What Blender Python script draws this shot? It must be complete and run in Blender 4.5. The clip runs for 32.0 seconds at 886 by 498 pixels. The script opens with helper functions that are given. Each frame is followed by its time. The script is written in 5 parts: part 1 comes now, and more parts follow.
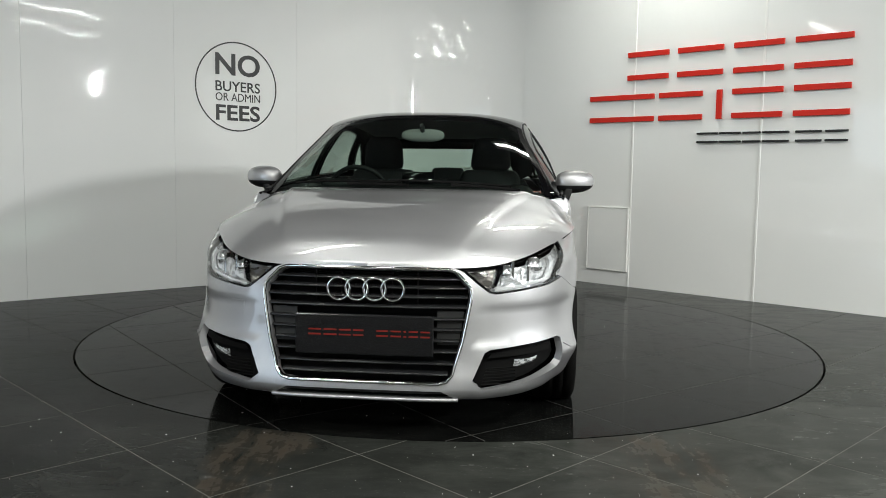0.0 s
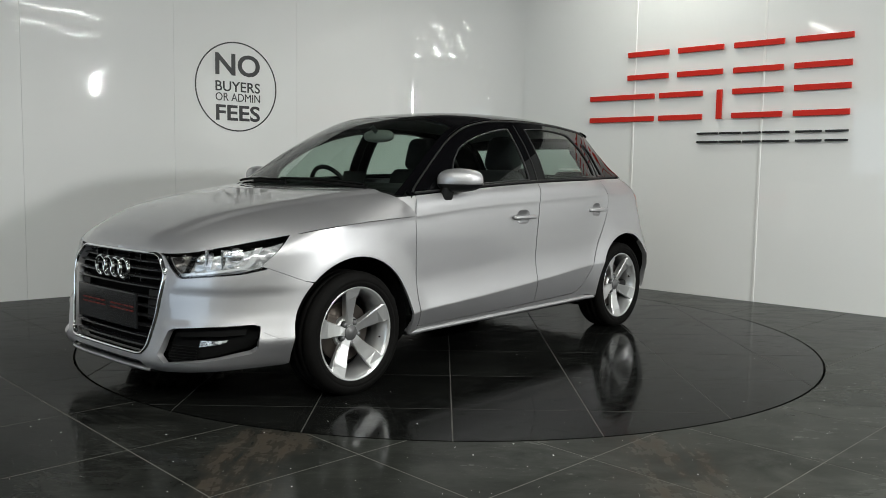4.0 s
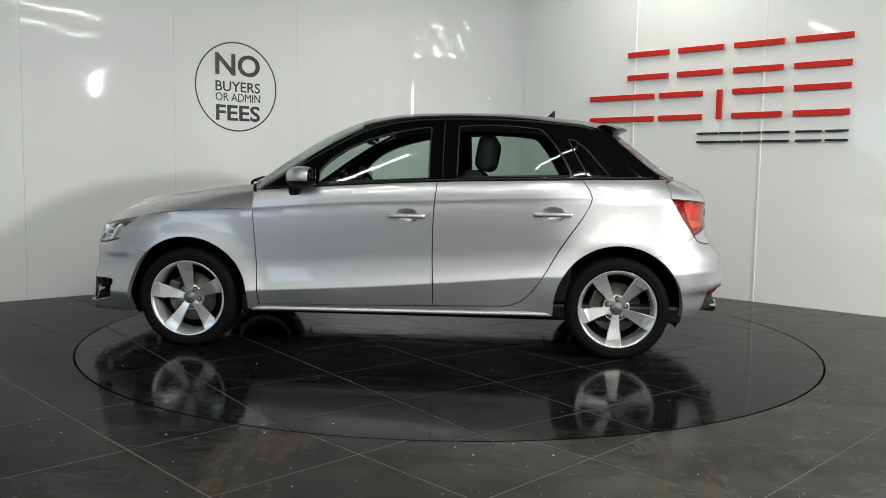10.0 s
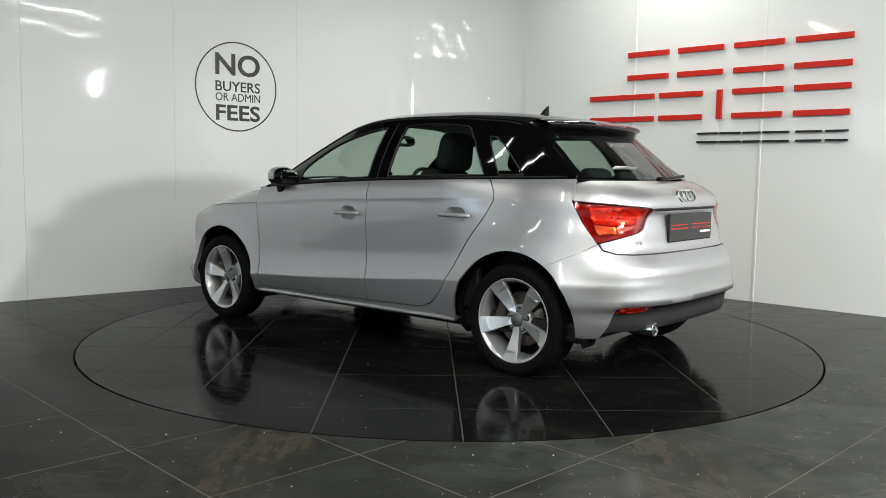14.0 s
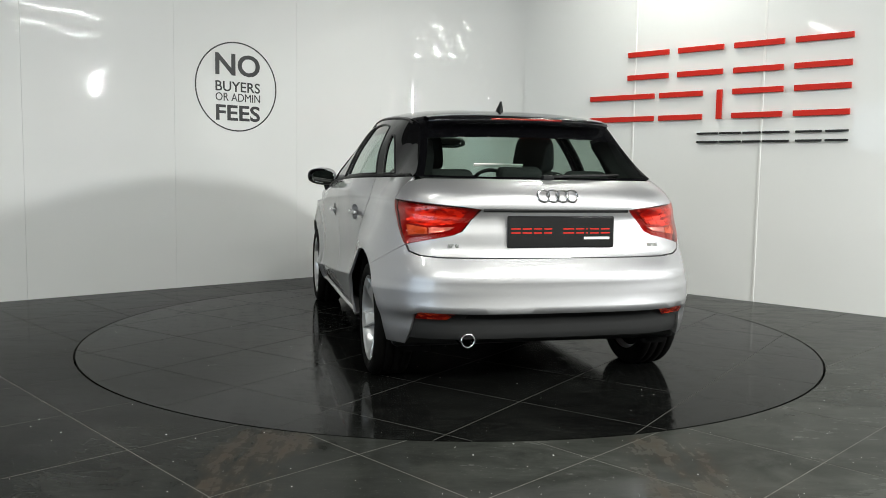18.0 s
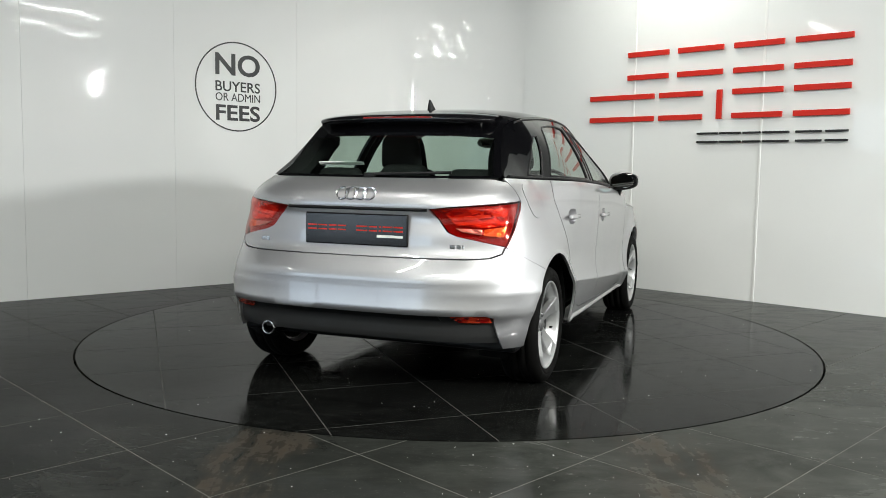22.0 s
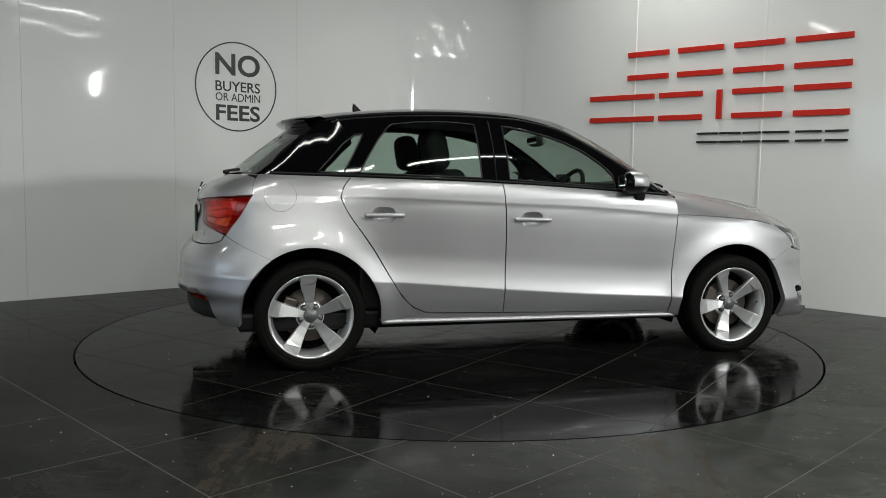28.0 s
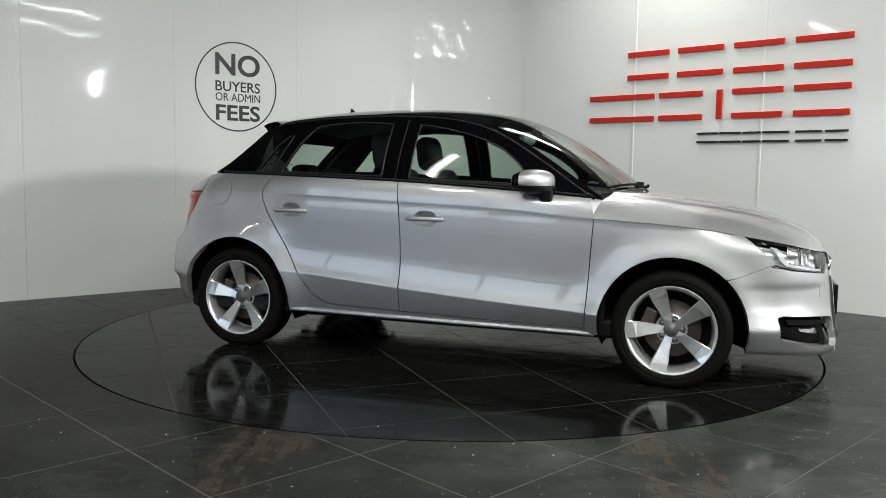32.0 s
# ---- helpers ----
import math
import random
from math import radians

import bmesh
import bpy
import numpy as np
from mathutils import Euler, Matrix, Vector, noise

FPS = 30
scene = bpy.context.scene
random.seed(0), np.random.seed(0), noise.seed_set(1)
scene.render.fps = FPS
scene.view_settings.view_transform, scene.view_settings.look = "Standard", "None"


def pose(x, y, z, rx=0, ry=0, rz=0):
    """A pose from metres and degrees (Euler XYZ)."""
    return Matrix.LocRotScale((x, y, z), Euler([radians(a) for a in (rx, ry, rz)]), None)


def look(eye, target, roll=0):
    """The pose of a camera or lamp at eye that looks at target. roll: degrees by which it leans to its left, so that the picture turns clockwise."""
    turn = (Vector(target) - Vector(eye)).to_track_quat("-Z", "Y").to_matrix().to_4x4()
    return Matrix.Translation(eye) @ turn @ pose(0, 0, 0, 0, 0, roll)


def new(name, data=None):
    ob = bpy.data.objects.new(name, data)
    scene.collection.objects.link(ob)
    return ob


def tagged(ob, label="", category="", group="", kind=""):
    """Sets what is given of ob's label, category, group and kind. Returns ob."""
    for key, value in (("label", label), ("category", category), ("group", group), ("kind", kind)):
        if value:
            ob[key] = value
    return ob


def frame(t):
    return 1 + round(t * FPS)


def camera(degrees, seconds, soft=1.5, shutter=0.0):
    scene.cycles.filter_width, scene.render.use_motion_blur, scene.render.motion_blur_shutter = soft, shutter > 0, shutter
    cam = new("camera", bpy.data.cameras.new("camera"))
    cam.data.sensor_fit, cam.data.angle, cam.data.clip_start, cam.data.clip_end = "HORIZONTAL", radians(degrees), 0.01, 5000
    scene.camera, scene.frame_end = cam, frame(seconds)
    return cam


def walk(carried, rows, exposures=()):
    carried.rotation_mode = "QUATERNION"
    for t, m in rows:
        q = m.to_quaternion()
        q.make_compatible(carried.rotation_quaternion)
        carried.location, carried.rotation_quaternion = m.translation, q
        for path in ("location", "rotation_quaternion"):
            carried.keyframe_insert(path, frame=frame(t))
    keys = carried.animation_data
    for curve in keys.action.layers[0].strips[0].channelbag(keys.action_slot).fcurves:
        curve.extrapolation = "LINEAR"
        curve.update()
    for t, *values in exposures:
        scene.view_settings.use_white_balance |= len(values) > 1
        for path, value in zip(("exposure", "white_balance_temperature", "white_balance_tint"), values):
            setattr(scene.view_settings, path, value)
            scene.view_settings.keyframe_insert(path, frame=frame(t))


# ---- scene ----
# The camera stands on a tripod in front of the turntable
cam = camera(56.21, 32.0, soft=0.75)
EYE = Vector((0.0, -5.362, 1.031))
stand = look(EYE, EYE + Vector((-0.00813, 0.99577, -0.09147)), 0.884)
walk(cam, [(0.0, stand), (32.0, stand)], exposures=[(0, 0.03), (2, 0.01), (3, -0.1), (6, -0.2), (9, -0.2), (10, 0.0), (12, 0.0), (14, 0.15), (17, 0.16), (20, 0.26), (23, 0.23), (24, 0.1), (25, -0.18), (28, -0.5), (29, -0.47), (30, -0.3), (31, -0.13), (32, -0.02)])

# ---------------------------------------------------------------- light
world = bpy.data.worlds.new("world")
scene.world = world
world.use_nodes = True
world.node_tree.nodes["Background"].inputs[0].default_value = (0.6, 0.62, 0.65, 1)
world.node_tree.nodes["Background"].inputs[1].default_value = 0.05


def area_lamp(name, m, sx, sy, watts, colour):
    data = bpy.data.lights.new(name, "AREA")
    data.shape, data.size, data.size_y, data.energy, data.color = "RECTANGLE", sx, sy, watts, colour
    ob = new(name, data)
    ob.matrix_world = m
    return tagged(ob, category="lamp")


# ---------------------------------------------------------------- materials
def material(name, colour, rough=0.5, metal=0.0, coat=0.0, coat_rough=0.03, ior=1.5, spec=0.5):
    m = bpy.data.materials.new(name)
    m.use_nodes = True
    b = m.node_tree.nodes["Principled BSDF"]
    b.inputs["Base Color"].default_value = (*colour, 1)
    b.inputs["Roughness"].default_value = rough
    b.inputs["Metallic"].default_value = metal
    b.inputs["Coat Weight"].default_value = coat
    b.inputs["Coat Roughness"].default_value = coat_rough
    b.inputs["IOR"].default_value = ior
    b.inputs["Specular IOR Level"].default_value = spec
    return m


class Nodes:
    """Short hand to wire nodes into a material."""

    def __init__(self, m):
        self.t = m.node_tree
        self.b = self.t.nodes["Principled BSDF"]

    def add(self, kind, **inputs):
        n = self.t.nodes.new(kind)
        for k, v in inputs.items():
            self.set(n, k.replace("_", " "), v)
        return n

    def set(self, n, key, v):
        sock = n.inputs[int(key[1:])] if key[0] == "i" and key[1:].isdigit() else n.inputs[key]
        if isinstance(v, bpy.types.NodeSocket):
            self.t.links.new(v, sock)
        else:
            sock.default_value = v

    def coords(self, kind="Object"):
        return self.add("ShaderNodeTexCoord").outputs[kind]

    def place(self):
        return self.add("ShaderNodeNewGeometry").outputs["Position"]

    def noise(self, vec, scale, detail=4.0, rough=0.55, distortion=0.0):
        n = self.add("ShaderNodeTexNoise", Vector=vec, Scale=scale, Detail=detail, Roughness=rough, Distortion=distortion)
        return n.outputs["Fac"]

    def stretch(self, vec, sx, sy, sz, rz=0.0):
        n = self.add("ShaderNodeMapping", Vector=vec, Scale=(sx, sy, sz), Rotation=(0, 0, rz))
        return n.outputs[0]

    def ramp(self, fac, lo, hi, a, b):
        n = self.add("ShaderNodeMapRange", i0=fac, i1=lo, i2=hi, i3=a, i4=b)
        return n.outputs[0]

    def math(self, op, a, b=0.0):
        n = self.t.nodes.new("ShaderNodeMath")
        n.operation = op
        self.set(n, "i0", a)
        self.set(n, "i1", b)
        return n.outputs[0]

    def mix(self, fac, a, b):
        n = self.t.nodes.new("ShaderNodeMix")
        n.data_type = "RGBA"
        for k, v in ((0, fac), (6, a), (7, b)):
            if isinstance(v, bpy.types.NodeSocket):
                self.t.links.new(v, n.inputs[k])
            else:
                n.inputs[k].default_value = v
        return n.outputs[2]

    def bump(self, height, strength, distance):
        n = self.add("ShaderNodeBump", Height=height, Strength=strength, Distance=distance)
        self.t.links.new(n.outputs[0], self.b.inputs["Normal"])
        return n.outputs[0]


def make_paint():
    m = material("silver_paint", (0.44, 0.44, 0.45), 0.46, 0.83, 1.0, 0.010)
    m.node_tree.nodes["Principled BSDF"].inputs["Coat IOR"].default_value = 1.68
    n = Nodes(m)
    v = n.coords()
    flake = n.noise(v, 900, 1.0)
    cloud = n.noise(v, 3.0, 3.0)
    n.set(n.b, "Base Color", n.mix(n.ramp(flake, 0.3, 0.7, 0, 1), (0.39, 0.388, 0.402, 1), (0.50, 0.496, 0.510, 1)))
    n.set(n.b, "Roughness", n.ramp(cloud, 0.3, 0.7, 0.43, 0.49))
    return m


def make_wall():
    m = material("white_wall_panel", (0.78, 0.785, 0.77), 0.14)
    n = Nodes(m)
    v = n.place()
    stain = n.noise(v, 0.9, 3.0)
    fine = n.noise(v, 12.0, 4.0)
    n.set(n.b, "Base Color", n.mix(n.ramp(stain, 0.3, 0.7, 0, 1), (0.77, 0.775, 0.76, 1), (0.80, 0.80, 0.79, 1)))
    n.set(n.b, "Roughness", n.ramp(fine, 0.3, 0.7, 0.02, 0.045))
    n.bump(n.noise(v, 1.8, 1.0), 0.30, 0.02)
    return m


def make_tile(name, muddy):
    m = material(name, (0.02, 0.021, 0.021), 0.12, ior=1.078 if muddy else 1.12)
    n = Nodes(m)
    g = n.place()
    rnd = n.add("ShaderNodeObjectInfo").outputs["Random"]
    apart = n.t.nodes.new("ShaderNodeVectorMath")
    n.set(apart, "i0", n.coords())
    n.set(apart, "i1", n.math("MULTIPLY", rnd, 37.0))
    v = apart.outputs[0]
    cloud = n.noise(v, 1.3, 5.0, 0.6)
    smear = n.noise(n.stretch(v, 1.0, 7.0, 1.0, 0.6), 2.2, 4.0)
    base = n.mix(n.ramp(cloud, 0.35, 0.7, 0, 1), (0.002, 0.0021, 0.0021, 1), (0.005, 0.0053, 0.005, 1))
    base = n.mix(n.math("MULTIPLY", rnd, 0.3), base, (0.005, 0.0052, 0.005, 1))
    # dried mud where cars drive on, over grey dust and painted light
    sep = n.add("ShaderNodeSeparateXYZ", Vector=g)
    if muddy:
        # grey dust; its x ramp puts the right side's extra light into the colour
        film_and_light = n.math("MULTIPLY", n.ramp(sep.outputs[0], -1.6, 1.2, 0.05, 1.0), n.ramp(n.noise(g, 4.0, 6.0, 0.65), 0.3, 0.7, 0.6, 1.0))
        base = n.mix(film_and_light, base, (0.034, 0.036, 0.032, 1))
    warp = n.noise(g, 5.0, 4.0)
    wet = n.noise(n.stretch(g, 7.0, 1.6, 1.0, 0.1), 1.6, 6.0, 0.65)
    speck = n.noise(g, 30.0, 3.0)

    def lane(x0, x1):
        x = n.math("ADD", sep.outputs[0], n.math("MULTIPLY", n.math("SUBTRACT", warp, 0.5), 0.25))
        a = n.ramp(x, x0, x0 + 0.07, 0, 1)
        b = n.ramp(x, x1 - 0.07, x1, 1, 0)
        return n.math("MULTIPLY", a, b)
    lanes = n.math("ADD", lane(-0.86, -0.52), lane(0.63, 0.99))
    lanes = n.math("MULTIPLY", lanes, n.ramp(sep.outputs[1], -2.1, -2.2, 0, 1))
    mud = n.math("MULTIPLY", lanes, n.ramp(wet, 0.42, 0.66, 0.0, 1.0))
    mud = n.math("MULTIPLY", mud, n.ramp(speck, 0.3, 0.6, 0.55, 1.0))
    fine = n.noise(n.stretch(g, 1.0, 2.6, 1.0, 0.4), 9.0, 8.0, 0.72, 0.8)
    r = n.math("ADD", n.ramp(smear, 0.35, 0.75, 0.03, 0.16), n.ramp(fine, 0.48, 0.72, 0.0, 0.16))
    base = n.mix(n.ramp(fine, 0.50, 0.74, 0.0, 0.55 if muddy else 0.22), base, (0.030, 0.031, 0.028, 1))
    base = n.mix(n.ramp(n.noise(g, 70.0, 2.0), 0.66, 0.76, 0.0, 0.5), base, (0.075, 0.075, 0.068, 1))
    if muddy:
        base = n.mix(mud, base, (0.052, 0.041, 0.031, 1))
        r = n.math("ADD", r, n.math("MULTIPLY", mud, 0.45))
    # wiped dust, with the right side's extra light painted in by the x ramp
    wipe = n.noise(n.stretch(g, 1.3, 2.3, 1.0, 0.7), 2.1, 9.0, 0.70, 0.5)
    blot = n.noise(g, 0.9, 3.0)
    dust_and_light = n.math("MULTIPLY", n.ramp(wipe, 0.42, 0.68, 0.0, 1.0), n.ramp(blot, 0.35, 0.6, 0.25, 1.0))
    dust_and_light = n.math("MULTIPLY", dust_and_light, n.ramp(sep.outputs[0], -1.4, 1.4, 0.3, 1.0) if muddy else 0.25)
    base = n.mix(n.math("MULTIPLY", dust_and_light, 0.6), base, (0.078, 0.081, 0.074, 1) if muddy else (0.040, 0.043, 0.038, 1))
    r = n.math("ADD", r, n.math("MULTIPLY", dust_and_light, 0.25))
    n.set(n.b, "Base Color", base)
    n.set(n.b, "Roughness", r)
    n.bump(n.noise(v, 60.0, 3.0), 0.02, 0.002)
    return m


def make_glass(name, colour, rough=0.0):
    m = bpy.data.materials.new(name)
    m.use_nodes = True
    t = m.node_tree
    t.nodes.remove(t.nodes["Principled BSDF"])
    out = t.nodes["Material Output"]
    clear = t.nodes.new("ShaderNodeBsdfTransparent")
    clear.inputs[0].default_value = (*colour, 1)
    gloss = t.nodes.new("ShaderNodeBsdfGlossy")
    gloss.inputs["Roughness"].default_value = rough
    fres = t.nodes.new("ShaderNodeLayerWeight")
    fres.inputs[0].default_value = 0.5
    power = t.nodes.new("ShaderNodeMath")
    power.operation = "POWER"
    t.links.new(fres.outputs["Facing"], power.inputs[0])
    power.inputs[1].default_value = 4.5
    gain = t.nodes.new("ShaderNodeMath")
    gain.operation = "MULTIPLY_ADD"
    t.links.new(power.outputs[0], gain.inputs[0])
    gain.inputs[1].default_value, gain.inputs[2].default_value = 0.93, 0.06
    mix = t.nodes.new("ShaderNodeMixShader")
    t.links.new(gain.outputs[0], mix.inputs[0])
    t.links.new(clear.outputs[0], mix.inputs[1])
    t.links.new(gloss.outputs[0], mix.inputs[2])
    t.links.new(mix.outputs[0], out.inputs[0])
    return m


def emitter(name, colour, strength):
    m = material(name, colour, 0.5)
    b = m.node_tree.nodes["Principled BSDF"]
    b.inputs["Emission Color"].default_value = (*colour, 1)
    b.inputs["Emission Strength"].default_value = strength
    return m


def rough_black(name, colour, lo, hi, scale):
    m = material(name, colour, lo, spec=0.22)
    n = Nodes(m)
    n.set(n.b, "Roughness", n.ramp(n.noise(n.coords(), scale, 4.0), 0.3, 0.7, lo, hi))
    n.bump(n.noise(n.coords(), scale * 6, 2.0), 0.06, 0.002)
    return m


PAINT = make_paint()
WALL = make_wall()
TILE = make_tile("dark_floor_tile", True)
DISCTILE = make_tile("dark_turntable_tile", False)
GLASS = make_glass("window_glass", (0.64, 0.73, 0.68))
CLEAR = make_glass("lamp_cover", (0.93, 0.94, 0.95))
BLACK = material("gloss_black", (0.002, 0.002, 0.0025), 0.03, spec=0.2)
ROOFBLACK = material("black_roof_paint", (0.005, 0.005, 0.006), 0.04, spec=0.5)
TRIM = rough_black("black_plastic", (0.008, 0.008, 0.0085), 0.40, 0.55, 8)
RUBBER = rough_black("tyre_rubber", (0.005, 0.0048, 0.0046), 0.6, 0.8, 14)
RUBBER.node_tree.nodes["Principled BSDF"].inputs["Specular IOR Level"].default_value = 0.06
GREY = rough_black("dark_grey_plastic", (0.055, 0.057, 0.058), 0.4, 0.5, 10)
CLOTH = rough_black("seat_cloth", (0.026, 0.026, 0.027), 0.8, 0.95, 40)
LINING = rough_black("headliner", (0.30, 0.30, 0.29), 0.85, 0.95, 30)
CHROME = material("chrome", (0.82, 0.83, 0.84), 0.06, 1.0)
ALLOY = material("alloy_wheel", (0.62, 0.625, 0.63), 0.28, 0.75, 0.7, 0.05)
IRON = material("brake_iron", (0.10, 0.085, 0.075), 0.45, 0.8)
REFLECTOR = material("lamp_reflector", (0.86, 0.87, 0.88), 0.2, 0.9)


def make_facets(name, dark, bright, scale):
    """Mirrored lamp plastic cut into flat facets, with its glints painted in per facet."""
    m = material(name, dark, 0.18, 0.55, 0.6, 0.02)
    n = Nodes(m)
    v = n.stretch(n.coords(), 1.0, 0.5, 1.3)
    cells = n.add("ShaderNodeTexVoronoi", Vector=v, Scale=scale)
    k = n.add("ShaderNodeSeparateXYZ", Vector=cells.outputs["Color"])
    n.set(n.b, "Base Color", n.mix(n.ramp(k.outputs[0], 0.15, 0.85, 0, 1), (*dark, 1), (*bright, 1)))
    tilt = n.add("ShaderNodeVectorMath", i0=cells.outputs["Color"], i1=(0.5, 0.5, 0.5))
    tilt.operation = "SUBTRACT"
    slope = n.add("ShaderNodeVectorMath", i0=v, i1=tilt.outputs[0])
    slope.operation = "DOT_PRODUCT"
    n.bump(slope.outputs["Value"], 1.0, 0.35)
    return m



LAMPBOWL = make_facets("lamp_bowl", (0.50, 0.51, 0.52), (0.95, 0.95, 0.96), 65.0)
GUIDE = material("light_guide", (0.80, 0.81, 0.82), 0.12, 0.5)
INNERLAMP = make_facets("lamp_inner_corner", (0.04, 0.037, 0.034), (0.16, 0.15, 0.14), 40.0)
DARKGREY = rough_black("diffuser_plastic", (0.022, 0.0222, 0.0225), 0.45, 0.6, 10)
SPOTGLOW = emitter("spot_glow", (1.0, 0.99, 0.96), 45.0)
REDLAMP = make_facets("red_lamp_body", (0.38, 0.004, 0.003), (1.0, 0.09, 0.03), 55.0)
REDBRIGHT = material("red_lamp_bright", (1.0, 0.16, 0.07), 0.22, 0.6, 1.0, 0.02)
REDDARK = material("red_lamp_rim", (0.20, 0.006, 0.006), 0.1, 0.0, 1.0, 0.02)
AMBER = make_facets("amber_lamp", (0.75, 0.30, 0.06), (1.0, 0.62, 0.30), 30.0)
SIGNRED = material("sign_red", (0.55, 0.022, 0.012), 0.45, spec=0.25)
SIGNBLACK = material("sign_black", (0.010, 0.010, 0.011), 0.4)
PLATERED = material("plate_red", (0.16, 0.012, 0.008), 0.5, spec=0.2)
PLATEBLACK = material("plate_black", (0.008, 0.008, 0.009), 0.12)
WHITE = material("white_plastic", (0.78, 0.78, 0.76), 0.4)
GROUT = rough_black("grout", (0.080, 0.078, 0.070), 0.6, 0.8, 12)
DISCGROUT = rough_black("worn_grout", (0.045, 0.045, 0.042), 0.5, 0.8, 5)
PITBLACK = material("pit_black", (0.004, 0.004, 0.004), 0.8, spec=0.08)
CEILING = rough_black("grey_ceiling_paint", (0.07, 0.07, 0.069), 0.8, 0.9, 3)
PALE = material("grey_wall_paint", (0.72, 0.72, 0.70), 0.7)
SEAL = material("satin_seal", (0.016, 0.016, 0.017), 0.35, spec=0.3)
FOGBOWL = make_facets("fog_lamp_bowl", (0.10, 0.10, 0.105), (0.85, 0.86, 0.87), 120.0)
SLAT = material("satin_black_slat", (0.010, 0.010, 0.011), 0.22)
CAPGREY = material("cap_grey", (0.12, 0.12, 0.123), 0.4, 0.4)
MIRROR = material("mirror_glass", (0.8, 0.8, 0.8), 0.02, 1.0)


# ---------------------------------------------------------------- mesh helpers
def mesh_from(name, verts, faces, normals=None, smooth=True):
    me = bpy.data.meshes.new(name)
    me.from_pydata([tuple(map(float, v)) for v in verts], [], faces)
    if smooth:
        me.polygons.foreach_set("use_smooth", [True] * len(me.polygons))
    me.update()
    if normals is not None:
        me.normals_split_custom_set_from_vertices([tuple(map(float, n)) for n in normals])
    return me


def part(name, data, mat, parent=None, label="", smooth=None):
    """Links a bmesh or a mesh as one object under its parent."""
    if isinstance(data, bmesh.types.BMesh):
        me = bpy.data.meshes.new(name)
        data.to_mesh(me)
        data.free()
        if smooth:
            me.polygons.foreach_set("use_smooth", [True] * len(me.polygons))
            me.set_sharp_from_angle(angle=radians(smooth))
        data = me
    if mat is not None and not data.materials:
        data.materials.append(mat)
    ob = new(name, data)
    if parent is not None:
        ob.parent = parent
    if label:
        ob["label"] = label
    return ob


def box_bm(x0, x1, y0, y1, z0, z1, bevel=0.0, m=None, bm=None, segments=2):
    b = bmesh.new()
    bmesh.ops.create_cube(b, size=1.0)
    for v in b.verts:
        v.co = Vector(((x0 + x1) / 2 + v.co.x * (x1 - x0), (y0 + y1) / 2 + v.co.y * (y1 - y0), (z0 + z1) / 2 + v.co.z * (z1 - z0)))
    if bevel:
        bmesh.ops.bevel(b, geom=b.edges[:], offset=bevel, segments=segments, affect="EDGES", profile=0.5)
    if m is not None:
        b.transform(m)
    if bm is None:
        return b
    me = bpy.data.meshes.new("piece")
    b.to_mesh(me)
    b.free()
    bm.from_mesh(me)
    bpy.data.meshes.remove(me)
    return bm


def lathe(profile, steps=48, axis="y", close=False):
    """A body of revolution from (radius, along) pairs, about the y axis or the z axis."""
    verts, faces = [], []
    n = len(profile)
    for k in range(steps):
        c, s = math.cos(2 * math.pi * k / steps), math.sin(2 * math.pi * k / steps)
        for r, h in profile:
            verts.append((r * c, h, r * s) if axis == "y" else (r * c, r * s, h))
    for k in range(steps):
        k2 = (k + 1) % steps
        for i in range(n if close else n - 1):
            j = (i + 1) % n
            f = (k * n + i, k2 * n + i, k2 * n + j, k * n + j)
            faces.append(f if axis == "y" else f[::-1])
    return verts, faces


def tube(points, radius, steps=8, closed=False):
    """A round bar along points."""
    pts = [Vector(p) for p in points]
    verts, faces = [], []
    n = len(pts)
    up = Vector((0, 0, 1))
    for i, p in enumerate(pts):
        a, b = pts[(i - 1) % n if closed or i else 0], pts[(i + 1) % n if closed or i < n - 1 else n - 1]
        d = (b - a).normalized()
        u = d.cross(up)
        u = u.normalized() if u.length > 1e-4 else Vector((1, 0, 0))
        w = u.cross(d)
        for k in range(steps):
            t = 2 * math.pi * k / steps
            verts.append(p + (u * math.cos(t) + w * math.sin(t)) * radius)
    for i in range(n if closed else n - 1):
        j = (i + 1) % n
        for k in range(steps):
            k2 = (k + 1) % steps
            faces.append((i * steps + k, i * steps + k2, j * steps + k2, j * steps + k))
    if not closed:
        faces.append(tuple(range(steps)))
        faces.append(tuple((n - 1) * steps + k for k in reversed(range(steps))))
    return verts, faces


class Spline:
    """A smooth curve y(x) through a few control points, for numbers or arrays."""

    def __init__(self, *pts):
        pts = sorted(pts)
        self.x = np.array([p[0] for p in pts], float)
        self.y = np.array([p[1] for p in pts], float)
        h = np.diff(self.x)
        d = np.diff(self.y) / h
        m = np.empty_like(self.y)
        m[0], m[-1] = d[0], d[-1]
        if len(pts) > 2:
            m[1:-1] = (d[:-1] * h[1:] + d[1:] * h[:-1]) / (h[1:] + h[:-1])
        self.m = m

    def __call__(self, q):
        q = np.asarray(q, float)
        c = np.clip(q, self.x[0], self.x[-1])
        i = np.clip(np.searchsorted(self.x, c) - 1, 0, len(self.x) - 2)
        h = self.x[i + 1] - self.x[i]
        t = (c - self.x[i]) / h
        a, b = self.y[i], self.y[i + 1]
        out = (2 * t**3 - 3 * t**2 + 1) * a + (t**3 - 2 * t**2 + t) * h * self.m[i] + (3 * t**2 - 2 * t**3) * b + (t**3 - t**2) * h * self.m[i + 1]
        return out + (q - c) * np.where(q < c, self.m[0], self.m[-1])


